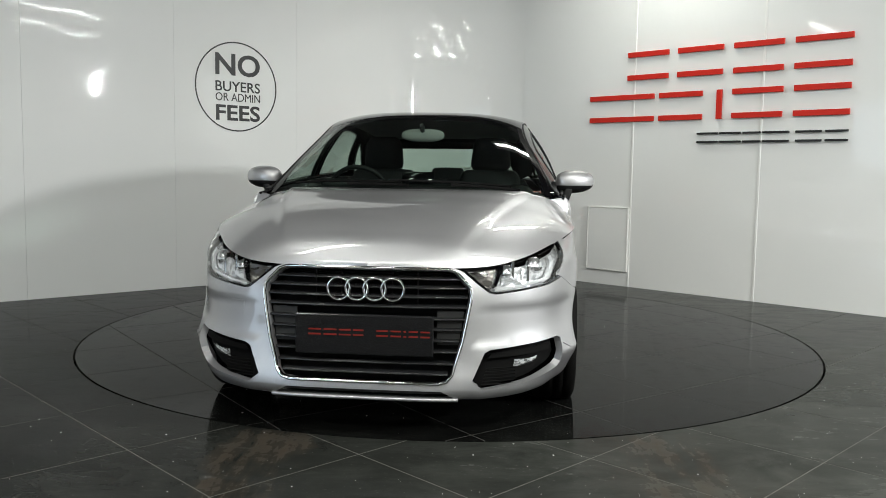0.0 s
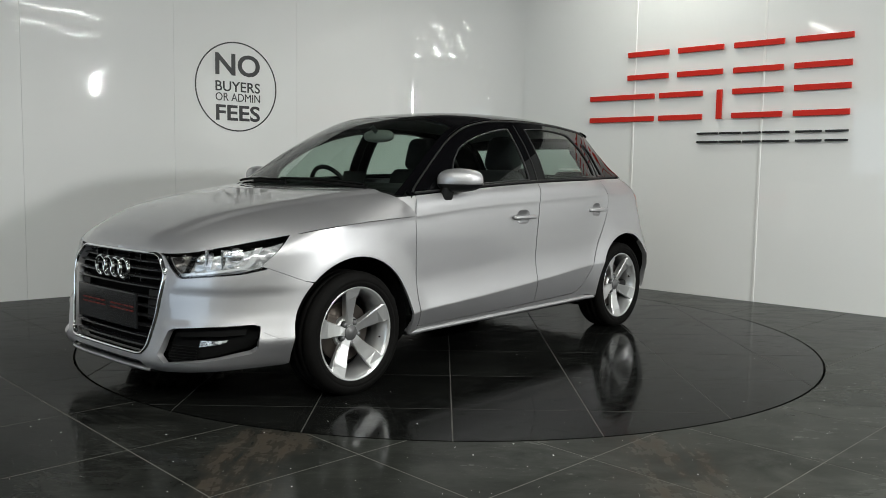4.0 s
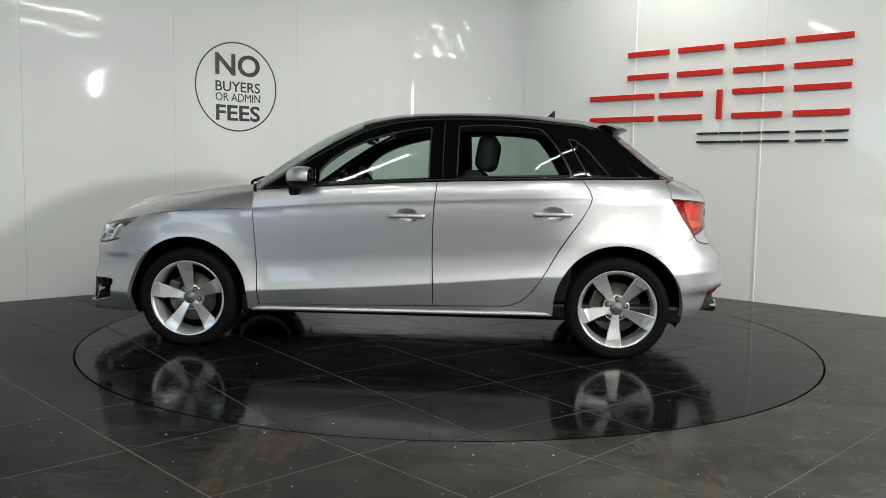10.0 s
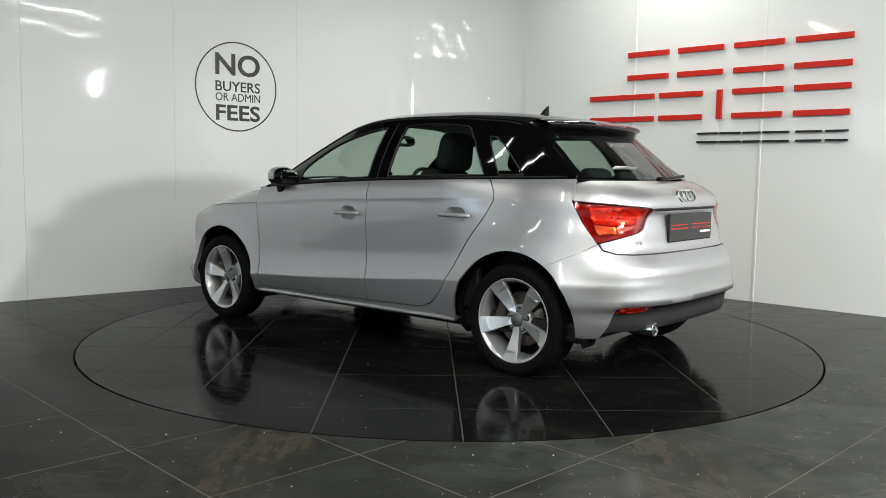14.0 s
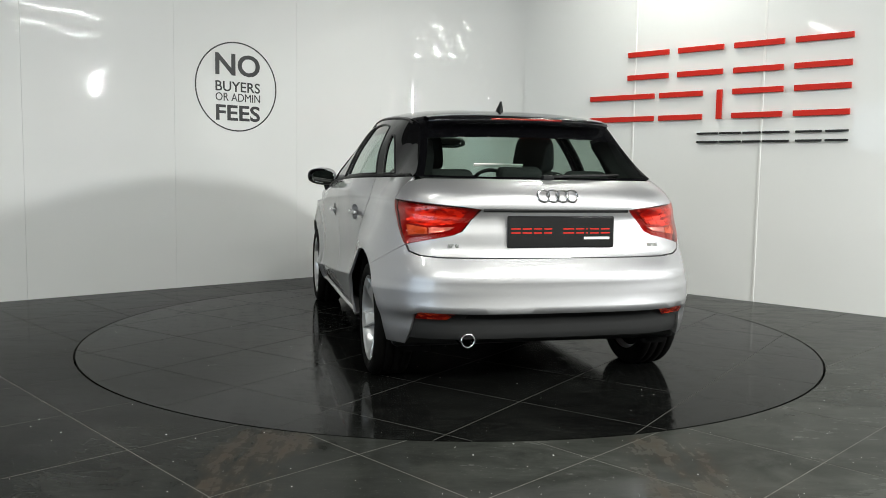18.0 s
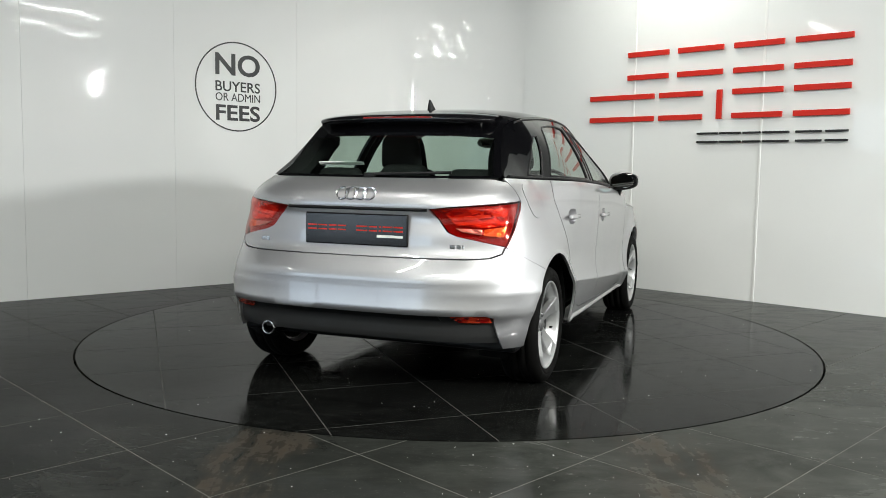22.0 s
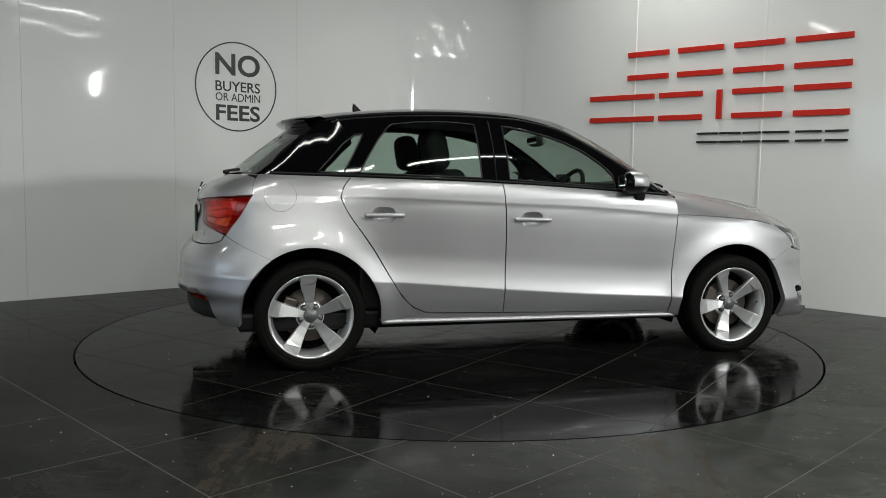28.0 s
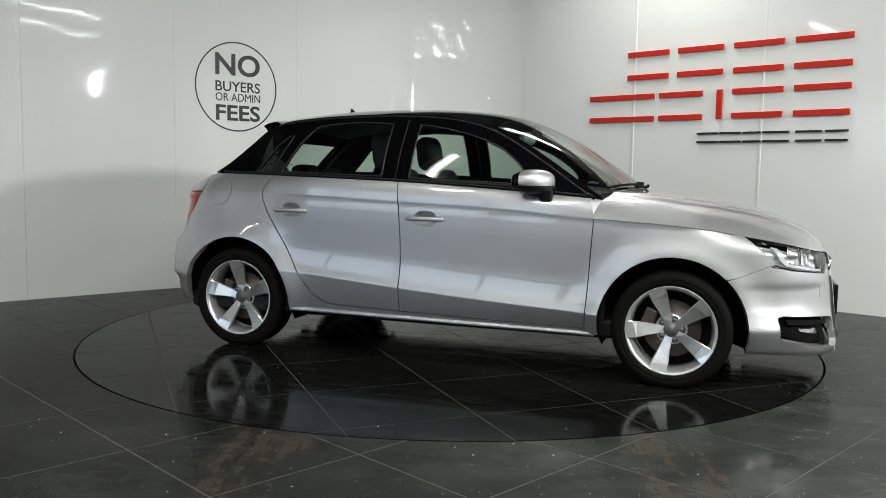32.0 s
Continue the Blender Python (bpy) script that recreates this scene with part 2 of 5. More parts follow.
def inside(poly, p):
    """Which of the points p lie inside the polygon."""
    poly, p = np.asarray(poly), np.asarray(p)
    res = np.zeros(len(p), bool)
    x, y = p[:, 0], p[:, 1]
    for (x0, y0), (x1, y1) in zip(poly, np.roll(poly, -1, axis=0)):
        if y0 != y1:
            hit = (y0 > y) != (y1 > y)
            res ^= hit & (x < (x1 - x0) * (y - y0) / (y1 - y0) + x0)
    return res


def resample(poly, step):
    out = []
    for a, b in zip(poly, list(poly[1:]) + [poly[0]]):
        a, b = np.array(a, float), np.array(b, float)
        n = max(1, int(math.ceil(np.hypot(*(b - a)) / step)))
        out += [a + (b - a) * k / n for k in range(n)]
    return np.array(out)


def fill(outline, holes=(), step=0.03, lines=()):
    """Points and triangles that fill an outline less its holes, evenly."""
    from mathutils.geometry import delaunay_2d_cdt
    loops = [resample(outline, step)] + [resample(h, step) for h in holes]
    pts, edges = [], []
    for lp in loops:
        k = len(pts)
        pts += list(lp)
        edges += [(k + i, k + (i + 1) % len(lp)) for i in range(len(lp))]
    border = np.array(pts)
    lo, hi = border.min(0), border.max(0)
    gx, gy = np.meshgrid(np.arange(lo[0] + step / 2, hi[0], step), np.arange(lo[1] + step / 2, hi[1], step))
    grid = np.stack([gx.ravel(), gy.ravel()], 1)
    ok = inside(loops[0], grid)
    for lp in loops[1:]:
        ok &= ~inside(lp, grid)
    grid = grid[ok]
    for line in lines:
        q = np.array([(u, line(u)) for u in np.arange(lo[0] + step / 4, hi[0], step * 0.7)])
        grid = grid[np.abs(grid[:, 1] - np.array([line(u) for u in grid[:, 0]])) > step * 0.55]
        for off in (-0.016, -0.007, 0.0, 0.007, 0.016):
            p = q + (0, off)
            ok = inside(loops[0], p)
            for lp in loops[1:]:
                ok &= ~inside(lp, p)
            grid = np.concatenate([grid, p[ok]])
    if len(grid):
        d = np.full(len(grid), 9.0)
        for b in border:
            d = np.minimum(d, np.hypot(grid[:, 0] - b[0], grid[:, 1] - b[1]))
        grid = grid[d > step * (0.2 if lines else 0.45)]
    allp = np.concatenate([border, grid]) if len(grid) else border
    v, _, f, *_ = delaunay_2d_cdt([Vector(p) for p in allp], edges, [], 0, 1e-6)
    v = np.array([tuple(p) for p in v])
    tri = np.array([q for q in f if len(q) == 3])
    mid = v[tri].mean(1)
    ok = inside(loops[0], mid)
    for lp in loops[1:]:
        ok &= ~inside(lp, mid)
    tri = tri[ok]
    e1, e2 = v[tri[:, 1]] - v[tri[:, 0]], v[tri[:, 2]] - v[tri[:, 0]]
    flip = (e1[:, 0] * e2[:, 1] - e1[:, 1] * e2[:, 0]) < 0
    tri[flip] = tri[flip][:, ::-1]
    return v, tri


def shell(name, surface, outline, holes=(), step=0.03, thick=0.012, lift=0.0, side=1, clockwise=False, lines=()):
    """A sheet on a surface(u, v) -> xyz arrays, with rims turned inwards. side -1 mirrors it across the car."""
    uv, tri = fill(outline, holes, step, lines)
    e = 4e-3
    p = surface(uv[:, 0], uv[:, 1])
    n = np.cross(surface(uv[:, 0] + e, uv[:, 1]) - surface(uv[:, 0] - e, uv[:, 1]), surface(uv[:, 0], uv[:, 1] + e) - surface(uv[:, 0], uv[:, 1] - e))
    n /= np.maximum(np.linalg.norm(n, axis=1, keepdims=True), 1e-12)
    if clockwise:
        n = -n
        tri = tri[:, ::-1]
    p = p + n * lift
    count = {}
    for t in tri:
        for a, b in ((t[0], t[1]), (t[1], t[2]), (t[2], t[0])):
            count[(a, b)] = 1
    rim = [(a, b) for a, b in count if (b, a) not in count]
    verts, norms, faces = list(p), list(n), [tuple(int(i) for i in t) for t in tri]
    if thick:
        for a, b in rim:
            k = len(verts)
            out = np.cross(p[b] - p[a], n[a])
            out /= max(np.linalg.norm(out), 1e-9)
            verts += [p[a], p[b], p[b] - n[b] * thick, p[a] - n[a] * thick]
            norms += [out] * 4
            faces.append((k + 1, k, k + 3, k + 2))
    verts, norms = np.array(verts), np.array(norms)
    if side < 0:
        verts, norms = verts * (1, -1, 1), norms * (1, -1, 1)
        faces = [f[::-1] for f in faces]
    return mesh_from(name, verts, faces, norms)


def grid_mesh(name, p, n=None, flip=False):
    """A smooth sheet from an array of points (rows, columns, 3)."""
    r, c, _ = p.shape
    faces = [(i * c + j, i * c + j + 1, (i + 1) * c + j + 1, (i + 1) * c + j) for i in range(r - 1) for j in range(c - 1)]
    if flip:
        faces = [f[::-1] for f in faces]
    return mesh_from(name, p.reshape(-1, 3), faces)


def arc(cx, cz, r, a0, a1, n=24):
    return [(cx + r * math.cos(radians(a0 + (a1 - a0) * k / n)), cz + r * math.sin(radians(a0 + (a1 - a0) * k / n))) for k in range(n + 1)]


# ---------------------------------------------------------------- the room
CORNER = Vector((0.006, 3.814, 0.0))
LEFT = Vector((0.7558, 0.6548, 0.0))      # along the first wall, towards the corner
RIGHT = Vector((0.7397, -0.6730, 0.0))    # along the second wall, away from the corner
UP = Vector((0, 0, 1))
HEIGHT, PANELS, REACH = 3.7, 2.95, 12.0
CURVE = 0.97


def frame_of(origin, along):
    out = along.cross(UP)
    m = Matrix((along, UP, out)).transposed().to_4x4()
    m.translation = origin
    return m


ON_LEFT, ON_RIGHT = frame_of(CORNER, LEFT), frame_of(CORNER, RIGHT)


def build_walls():
    left = tagged(new("wall_left"), "glossy white panelled showroom wall", "wall", kind="structure")
    right = tagged(new("wall_right"), "glossy white panelled showroom wall with upright joints", "wall", kind="structure")
    left.matrix_world, right.matrix_world = ON_LEFT, ON_RIGHT
    for wall, sign, seams in ((left, -1, [CURVE, 1.945, 3.135, 4.33, 5.52, 6.71, 7.9, 9.1, 10.3, REACH]), (right, 1, [CURVE, 2.235, 3.415, 4.6, 5.8, 7.0, 8.2, 9.4, 10.6, REACH])):
        for a, b in zip(seams, seams[1:]):
            x0, x1 = sorted((sign * a, sign * b))
            part("panel", box_bm(x0 + 0.0005, x1 - 0.0005, 0, PANELS, -0.05, 0.0, 0.001, segments=1), WALL, wall)
        # unseen dark band, added so the bonnet mirrors dark above the panels
        x0, x1 = sorted((sign * CURVE, sign * REACH))
        part("upper_band", box_bm(x0, x1, PANELS, HEIGHT, -0.06, -0.01), CEILING, wall, "unseen dark grey band added above the panels")
        if sign > 0:
            for a in seams[1:-1]:
                part("joint_strip", box_bm(a - 0.009, a + 0.009, 0.0, PANELS, -0.01, 0.006, 0.003), WHITE, wall, "white plastic joint strip")
    # the rounded corner
    inner = LEFT.angle(RIGHT)
    half = (math.pi - inner) / 2
    radius = CURVE * math.tan(half)
    a, b = CORNER - LEFT * CURVE, CORNER + RIGHT * CURVE
    nl, nr = LEFT.cross(UP), RIGHT.cross(UP)
    centre = a + nl * radius
    steps = 32
    a0, a1 = math.atan2(-nl.y, -nl.x), math.atan2(-nr.y, -nr.x)
    # the corner's unseen dark top continues that added band
    for name, low, high, inset, mat, label in (("wall_corner", 0.0, PANELS, 0.0, WALL, "glossy white curved wall panel in the corner"), ("wall_corner_top", PANELS, HEIGHT, 0.01, CEILING, "unseen dark grey curved band added above the panels")):
        verts, faces = [], []
        for k in range(steps + 1):
            t = a0 + (a1 - a0) * k / steps
            for r in (radius + inset, radius + 0.05):
                for z in (low, high):
                    verts.append((centre.x + r * math.cos(t), centre.y + r * math.sin(t), z))
        for k in range(steps):
            i, j = 4 * k, 4 * k + 4
            faces += [(i, j, j + 1, i + 1), (i + 3, j + 3, j + 2, i + 2), (i + 1, j + 1, j + 3, i + 3)]
        curved = part(name, mesh_from(name, verts, faces), mat)
        curved.data.set_sharp_from_angle(angle=radians(40))
        tagged(curved, label, "wall", kind="structure")
    # the far sides of the hall
    le, re = CORNER - LEFT * REACH, CORNER + RIGHT * REACH
    back = le + re - CORNER
    for name, p, q in (("wall_back_left", le, back), ("wall_back_right", back, re)):
        d = (q - p).normalized()
        m = frame_of(p, d)
        ob = part(name, box_bm(0, (q - p).length, 0, HEIGHT, 0.0, 0.1, 0, m), PALE)
        tagged(ob, "plain pale showroom wall", "wall", kind="structure")
    # ceiling over the whole hall
    bm = bmesh.new()
    for z, flip in ((HEIGHT, True), (HEIGHT + 0.1, False)):
        vs = [bm.verts.new((p.x, p.y, z)) for p in (CORNER + Vector((0, 0.3, 0)), le - LEFT * 0.2, back - Vector((0, 0.3, 0)), re + RIGHT * 0.2)]
        bm.faces.new(vs[::-1] if flip else vs)
    tagged(part("ceiling", bm, CEILING), "dark grey painted flat ceiling", "ceiling", kind="structure")


LAMP_POWER = 60.0
LAMP_TINT = (0.985, 1.0, 0.925)


def build_ceiling_lights():
    # the last one, over the back corner, is added to brighten the walls there
    for x, y, power in ((3.6, -3.3, 0.4), (1.2, -3.9, 0.45), (-1.2, -4.3, 0.4), (5.6, -4.6, 0.8), (2.2, -5.6, 1.8), (0.0, -6.2, 2.0), (-2.4, -6.2, 1.1), (-5.4, -3.3, 0.2), (-1.5, -2.4, 0.3), (1.5, -2.4, 0.5), (1.5, 1.5, 0.75)):
        light = tagged(new("ceiling_light"), "long white fluorescent ceiling light", "ceiling light", "lights on the ceiling")
        light.matrix_world = pose(x, y, HEIGHT, 0, 0, 45)
        part("housing", box_bm(-0.8, 0.8, -0.14, 0.14, -0.07, -0.004, 0.008), WHITE, light)
        part("tube", box_bm(-0.76, 0.76, -0.06, 0.06, -0.078, -0.0705, 0.003), emitter_tube, light, "glowing white diffuser")
        area_lamp("ceiling_lamp", pose(x, y, HEIGHT - 0.082, 0, 0, 45), 1.5, 0.06, LAMP_POWER * power, LAMP_TINT)


def build_spots():
    for x, y, z, watts in ((5.8, -3.95, 2.62, 240.0), (-4.9, -3.1, 2.55, 0)):
        spot = tagged(new("spotlight"), "small round white spotlight hanging on a rod", "spotlight", "spotlights of the hall")
        spot.matrix_world = look((x, y, z), (0, 0, 1.0))
        v, f = lathe([(0.0, 0.12), (0.055, 0.12), (0.065, 0.0), (0.060, -0.004), (0.058, 0.004), (0.0, 0.004)], 24, "z")
        part("can", mesh_from("can", v, f), WHITE, spot)
        v, f = lathe([(0.0, 0.0), (0.054, 0.0), (0.054, 0.003)], 24, "z")
        part("lamp_face", mesh_from("lamp_face", v, f), SPOTGLOW, spot, "glowing lamp face")
        if watts:
            area_lamp("spot_lamp", spot.matrix_world @ pose(0, 0, -0.012), 0.14, 0.38, watts, (0.97, 1.0, 0.99))
        rod = part("rod", mesh_from("rod", *tube([(x, y, z + 0.05), (x, y, HEIGHT)], 0.008, 8)), GREY, spot)
        rod.matrix_parent_inverse = spot.matrix_world.inverted()


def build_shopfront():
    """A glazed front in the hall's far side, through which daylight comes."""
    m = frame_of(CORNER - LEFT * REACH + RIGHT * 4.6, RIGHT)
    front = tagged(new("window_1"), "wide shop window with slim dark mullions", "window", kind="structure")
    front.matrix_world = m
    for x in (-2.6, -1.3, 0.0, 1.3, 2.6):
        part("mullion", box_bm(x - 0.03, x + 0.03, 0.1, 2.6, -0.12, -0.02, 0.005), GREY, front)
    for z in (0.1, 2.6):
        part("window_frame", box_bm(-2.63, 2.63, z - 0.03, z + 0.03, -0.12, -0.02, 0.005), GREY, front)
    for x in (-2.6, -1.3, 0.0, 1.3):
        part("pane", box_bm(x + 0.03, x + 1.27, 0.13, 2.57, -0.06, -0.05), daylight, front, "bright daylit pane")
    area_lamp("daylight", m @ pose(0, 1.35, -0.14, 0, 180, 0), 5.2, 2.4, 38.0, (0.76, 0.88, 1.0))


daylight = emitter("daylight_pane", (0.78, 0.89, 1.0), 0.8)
emitter_tube = emitter("tube_glow", (0.965, 1.0, 0.96), 6.0)


# ---------------------------------------------------------------- the floor and the turntable
DISC = 2.236
SIZE = 0.6
CIRCLE = [(DISC * math.cos(2 * math.pi * k / 128), DISC * math.sin(2 * math.pi * k / 128)) for k in range(128)]
HOLE = [(x * 1.0052, y * 1.0052) for x, y in CIRCLE]


def cut_tile(square, ring, keep_inside):
    """The top of a square tile that lies inside or outside of the ring."""
    from mathutils.geometry import delaunay_2d_cdt
    pts = [Vector(p) for p in square] + [Vector(p) for p in ring]
    n, k = len(square), len(ring)
    edges = [(i, (i + 1) % n) for i in range(n)] + [(n + i, n + (i + 1) % k) for i in range(k)]
    v, _, f, *_ = delaunay_2d_cdt(pts, edges, [], 0, 1e-6)
    v = np.array([tuple(p) for p in v])
    tri = np.array([q for q in f if len(q) == 3])
    mid = v[tri].mean(1)
    ok = inside(square, mid) & (inside(ring, mid) == keep_inside)
    return v, tri[ok]


def slab(v, tri, centre, thick):
    """A tile with that top, round its own centre."""
    e1, e2 = v[tri[:, 1]] - v[tri[:, 0]], v[tri[:, 2]] - v[tri[:, 0]]
    flip = (e1[:, 0] * e2[:, 1] - e1[:, 1] * e2[:, 0]) < 0
    tri = tri.copy()
    tri[flip] = tri[flip][:, ::-1]
    used = {int(i): k for k, i in enumerate(sorted(set(tri.ravel())))}
    top = [(v[i][0] - centre[0], v[i][1] - centre[1], 0.0) for i in used]
    faces = [tuple(used[int(i)] for i in t) for t in tri]
    halves = {(f[i], f[(i + 1) % 3]) for f in faces for i in range(3)}
    n = len(top)
    verts = top + [(x, y, -thick) for x, y, _ in top]
    faces += [(b, a, a + n, b + n) for a, b in halves if (b, a) not in halves]
    return mesh_from("tile", verts, faces, smooth=False)


def lay_tiles(parent, angle, off_u, off_v, reach, ring, keep_inside, mat, allowed):
    u = Vector((math.cos(radians(angle)), math.sin(radians(angle))))
    w = Vector((-u.y, u.x))
    h = SIZE / 2 - 0.003
    whole = None
    rest_v, rest_f = [], []
    count = int(reach / SIZE) + 2
    for i in range(-count, count):
        for j in range(-count, count):
            c = u * (off_u + (i + 0.5) * SIZE) + w * (off_v + (j + 0.5) * SIZE)
            if not allowed(c):
                continue
            sq = [tuple(c + u * a * h + w * b * h) for a, b in ((-1, -1), (1, -1), (1, 1), (-1, 1))]
            far = [math.hypot(*p) for p in sq]
            near = c.length < 4.4
            crossing = min(far) < DISC + 0.1 and max(far) > DISC - 0.1
            if not crossing and (c.length < DISC) != keep_inside:
                continue
            if crossing:
                v, tri = cut_tile(sq, ring, keep_inside)
                if not len(tri):
                    continue
                me = slab(v, tri, c, 0.01)
            elif near:
                if whole is None:
                    o = [tuple(u * a * h + w * b * h) for a, b in ((-1, -1), (1, -1), (1, 1), (-1, 1))]
                    whole = slab(np.array(o), np.array([(0, 1, 2), (0, 2, 3)]), (0, 0), 0.01)
                me = whole
            else:
                k = len(rest_v)
                rest_v += [(p[0], p[1], 0.0) for p in sq] + [(p[0], p[1], -0.01) for p in sq]
                rest_f += [(k, k + 1, k + 2, k + 3)] + [(k + (a + 1) % 4, k + a, k + 4 + a, k + 4 + (a + 1) % 4) for a in range(4)]
                continue
            ob = part("tile", me, mat, parent)
            ob.location = (c.x, c.y, 0)
    if rest_v:
        tagged(part("far_tiles", mesh_from("far_tiles", rest_v, rest_f, smooth=False), mat, parent), kind="stuff")


def in_room(c):
    d = Vector((c.x, c.y, 0)) - CORNER
    out_l, out_r = d.dot(LEFT.cross(UP)), d.dot(RIGHT.cross(UP))
    return -0.45 < out_l < REACH + 0.4 and -0.45 < out_r < REACH + 0.4


def build_floor():
    ground = new("floor")
    tagged(ground, "polished near-black tiled showroom floor, dusty and stained", "floor", kind="structure")
    # grout bed with a round hole for the turntable, and the pit under it
    outer = [(15 * math.cos(2 * math.pi * k / 128), -3 + 15 * math.sin(2 * math.pi * k / 128)) for k in range(128)]
    verts = [(x, y, -0.0007) for x, y in HOLE] + [(x, y, -0.0007) for x, y in outer] + [(x, y, -0.06) for x, y in HOLE]
    faces = []
    for k in range(128):
        j = (k + 1) % 128
        faces += [(k, 128 + k, 128 + j, j), (k, j, 256 + j, 256 + k)]
    part("grout_bed", mesh_from("grout_bed", verts, faces, smooth=False), GROUT, ground)
    part("pit", mesh_from("pit", [(x * 1.01, y * 1.01, -0.06) for x, y in HOLE], [tuple(range(128))], smooth=False), PITBLACK, ground)
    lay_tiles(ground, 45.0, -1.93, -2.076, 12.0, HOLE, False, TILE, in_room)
    return ground


def build_turntable():
    table = tagged(new("turntable"), "round revolving car turntable laid with dark polished tiles", "turntable")
    bed = [(x * 0.9985, y * 0.9985, z) for z in (-0.0007, -0.05) for x, y in CIRCLE]
    faces = [tuple(range(128)), tuple(reversed(range(128, 256)))] + [(k, 128 + k, 128 + (k + 1) % 128, (k + 1) % 128) for k in range(128)]
    part("grout_bed", mesh_from("grout_bed", bed, faces, smooth=False), DISCGROUT, table)
    lay_tiles(table, 41.6, 0.0, 0.0, 2.4, CIRCLE, True, DISCTILE, lambda c: c.length < 2.7)
    return table


# ---------------------------------------------------------------- things on the walls
def text_mesh(words, width, height, depth, bold):
    cu = bpy.data.curves.new("words", "FONT")
    cu.body, cu.extrude, cu.offset, cu.resolution_u = words, 0.01, bold, 4
    ob = bpy.data.objects.new("words", cu)
    scene.collection.objects.link(ob)
    dg = bpy.context.evaluated_depsgraph_get()
    me = bpy.data.meshes.new_from_object(ob.evaluated_get(dg))
    bpy.data.objects.remove(ob)
    co = np.array([v.co for v in me.vertices])
    lo, hi = co.min(0), co.max(0)
    co = (co - (lo + hi) / 2) * (np.array([width, height, depth]) / (hi - lo))
    me.vertices.foreach_set("co", co.astype(np.float32).ravel())
    me.update()
    return me


def build_round_sign():
    sign = tagged(new("round_wall_sign"), "round black-outlined lettered sign on the white wall", "sign")
    sign.matrix_world = ON_LEFT @ pose(-2.557, 1.766, 0.001)
    v, f = lathe([(0.383, 0.0), (0.395, 0.0), (0.395, 0.002), (0.383, 0.002)], 96, "z", True)
    part("ring", mesh_from("ring", v, f, smooth=False), SIGNBLACK, sign)
    for words, x0, x1, z0, z1, bold in (("NO", 2.762, 2.330, 1.862, 2.055, 0.022), ("BUYERS", 2.762, 2.330, 1.722, 1.812, 0.012), ("OR ADMIN", 2.762, 2.330, 1.637, 1.708, 0.0), ("FEES", 2.760, 2.331, 1.465, 1.605, 0.022)):
        ob = part("lettering", text_mesh(words, x0 - x1, z1 - z0, 0.002, bold), SIGNBLACK, sign)
        ob.location = (-(x0 + x1) / 2 + 2.557, (z0 + z1) / 2 - 1.766, 0.001)


def build_wall_sign():
    """Raised lettering: every letter stands as plain bars of its size and colour."""
    sign = tagged(new("showroom_sign"), "raised red and black dealer sign on the white wall", "sign")
    sign.matrix_world = ON_RIGHT
    rows = [(1.893, 2.143, 0.046, SIGNRED, [(2.17, 2.574), (2.66, 3.075), (3.165, 3.58), (3.665, 4.097)]),
            (1.521, 1.766, 0.046, SIGNRED, [(1.78, 2.447), (2.494, 2.903), (3.03, 3.078), (3.166, 3.586), (3.672, 4.098)]),
            (1.320, 1.409, 0.017, SIGNBLACK, [(2.866, 3.055), (3.067, 3.255), (3.27, 3.42), (3.435, 3.65), (3.70, 3.90), (3.926, 4.095)])]
    for z0, z1, thick, mat, letters in rows:
        for k, (x0, x1) in enumerate(letters):
            for zb in (z0, z1 - thick):
                if x1 - x0 < 0.1 and zb == z0:
                    continue
                low = z0 if x1 - x0 < 0.1 else zb
                part("bar", box_bm(x0, x1, low, zb + thick, 0.006, 0.026, 0.002, segments=1), mat, sign)


def build_hatch():
    hatch = tagged(new("access_hatch"), "small white access panel low on the wall", "access panel")
    hatch.matrix_world = ON_RIGHT
    part("door", box_bm(1.797, 2.214, 0.148, 0.726, 0.0005, 0.018, 0.004), WALL, hatch)
    for x0, x1, z0, z1 in ((1.788, 1.796, 0.14, 0.735), (2.215, 2.226, 0.14, 0.735), (1.788, 2.226, 0.727, 0.736), (1.788, 2.226, 0.138, 0.147)):
        part("edge_trim", box_bm(x0, x1, z0, z1, 0.0005, 0.022, 0.002, segments=1), WHITE, hatch)


def build_flecks():
    """Pale flecks on the floor and on the turntable."""
    rng = random.Random(7)
    for name, parent, count, spread in (("floor_flecks", floor, 620, None), ("turntable_flecks", turntable, 240, DISC - 0.05)):
        verts, faces = [], []
        while len(faces) < count:
            if spread:
                r, t = spread * math.sqrt(rng.random()), rng.uniform(0, 2 * math.pi)
                x, y = r * math.cos(t), r * math.sin(t)
            else:
                x, y = rng.uniform(-3.2, 3.2), rng.uniform(-3.3, 1.5)
                if math.hypot(x, y) < DISC + 0.04 or not in_room(Vector((x, y))) or (x < 0 and rng.random() < 0.45):
                    continue
            r = 0.0012 + 0.0028 * rng.random() ** 3
            k = len(verts)
            turn_by = rng.uniform(0, 6)
            verts += [(x + r * rng.uniform(0.6, 1.2) * math.cos(turn_by + a), y + r * rng.uniform(0.6, 1.2) * math.sin(turn_by + a), 0.0008 + 0.0012 * (a > 2)) for a in (0, 1.2, 2.4, 3.7, 5.0)]
            faces.append(tuple(range(k, k + 5)))
        ob = part(name, mesh_from(name, verts, faces, smooth=False), WHITE, parent, "pale flecks scattered on the tiles")
        tagged(ob, kind="stuff")


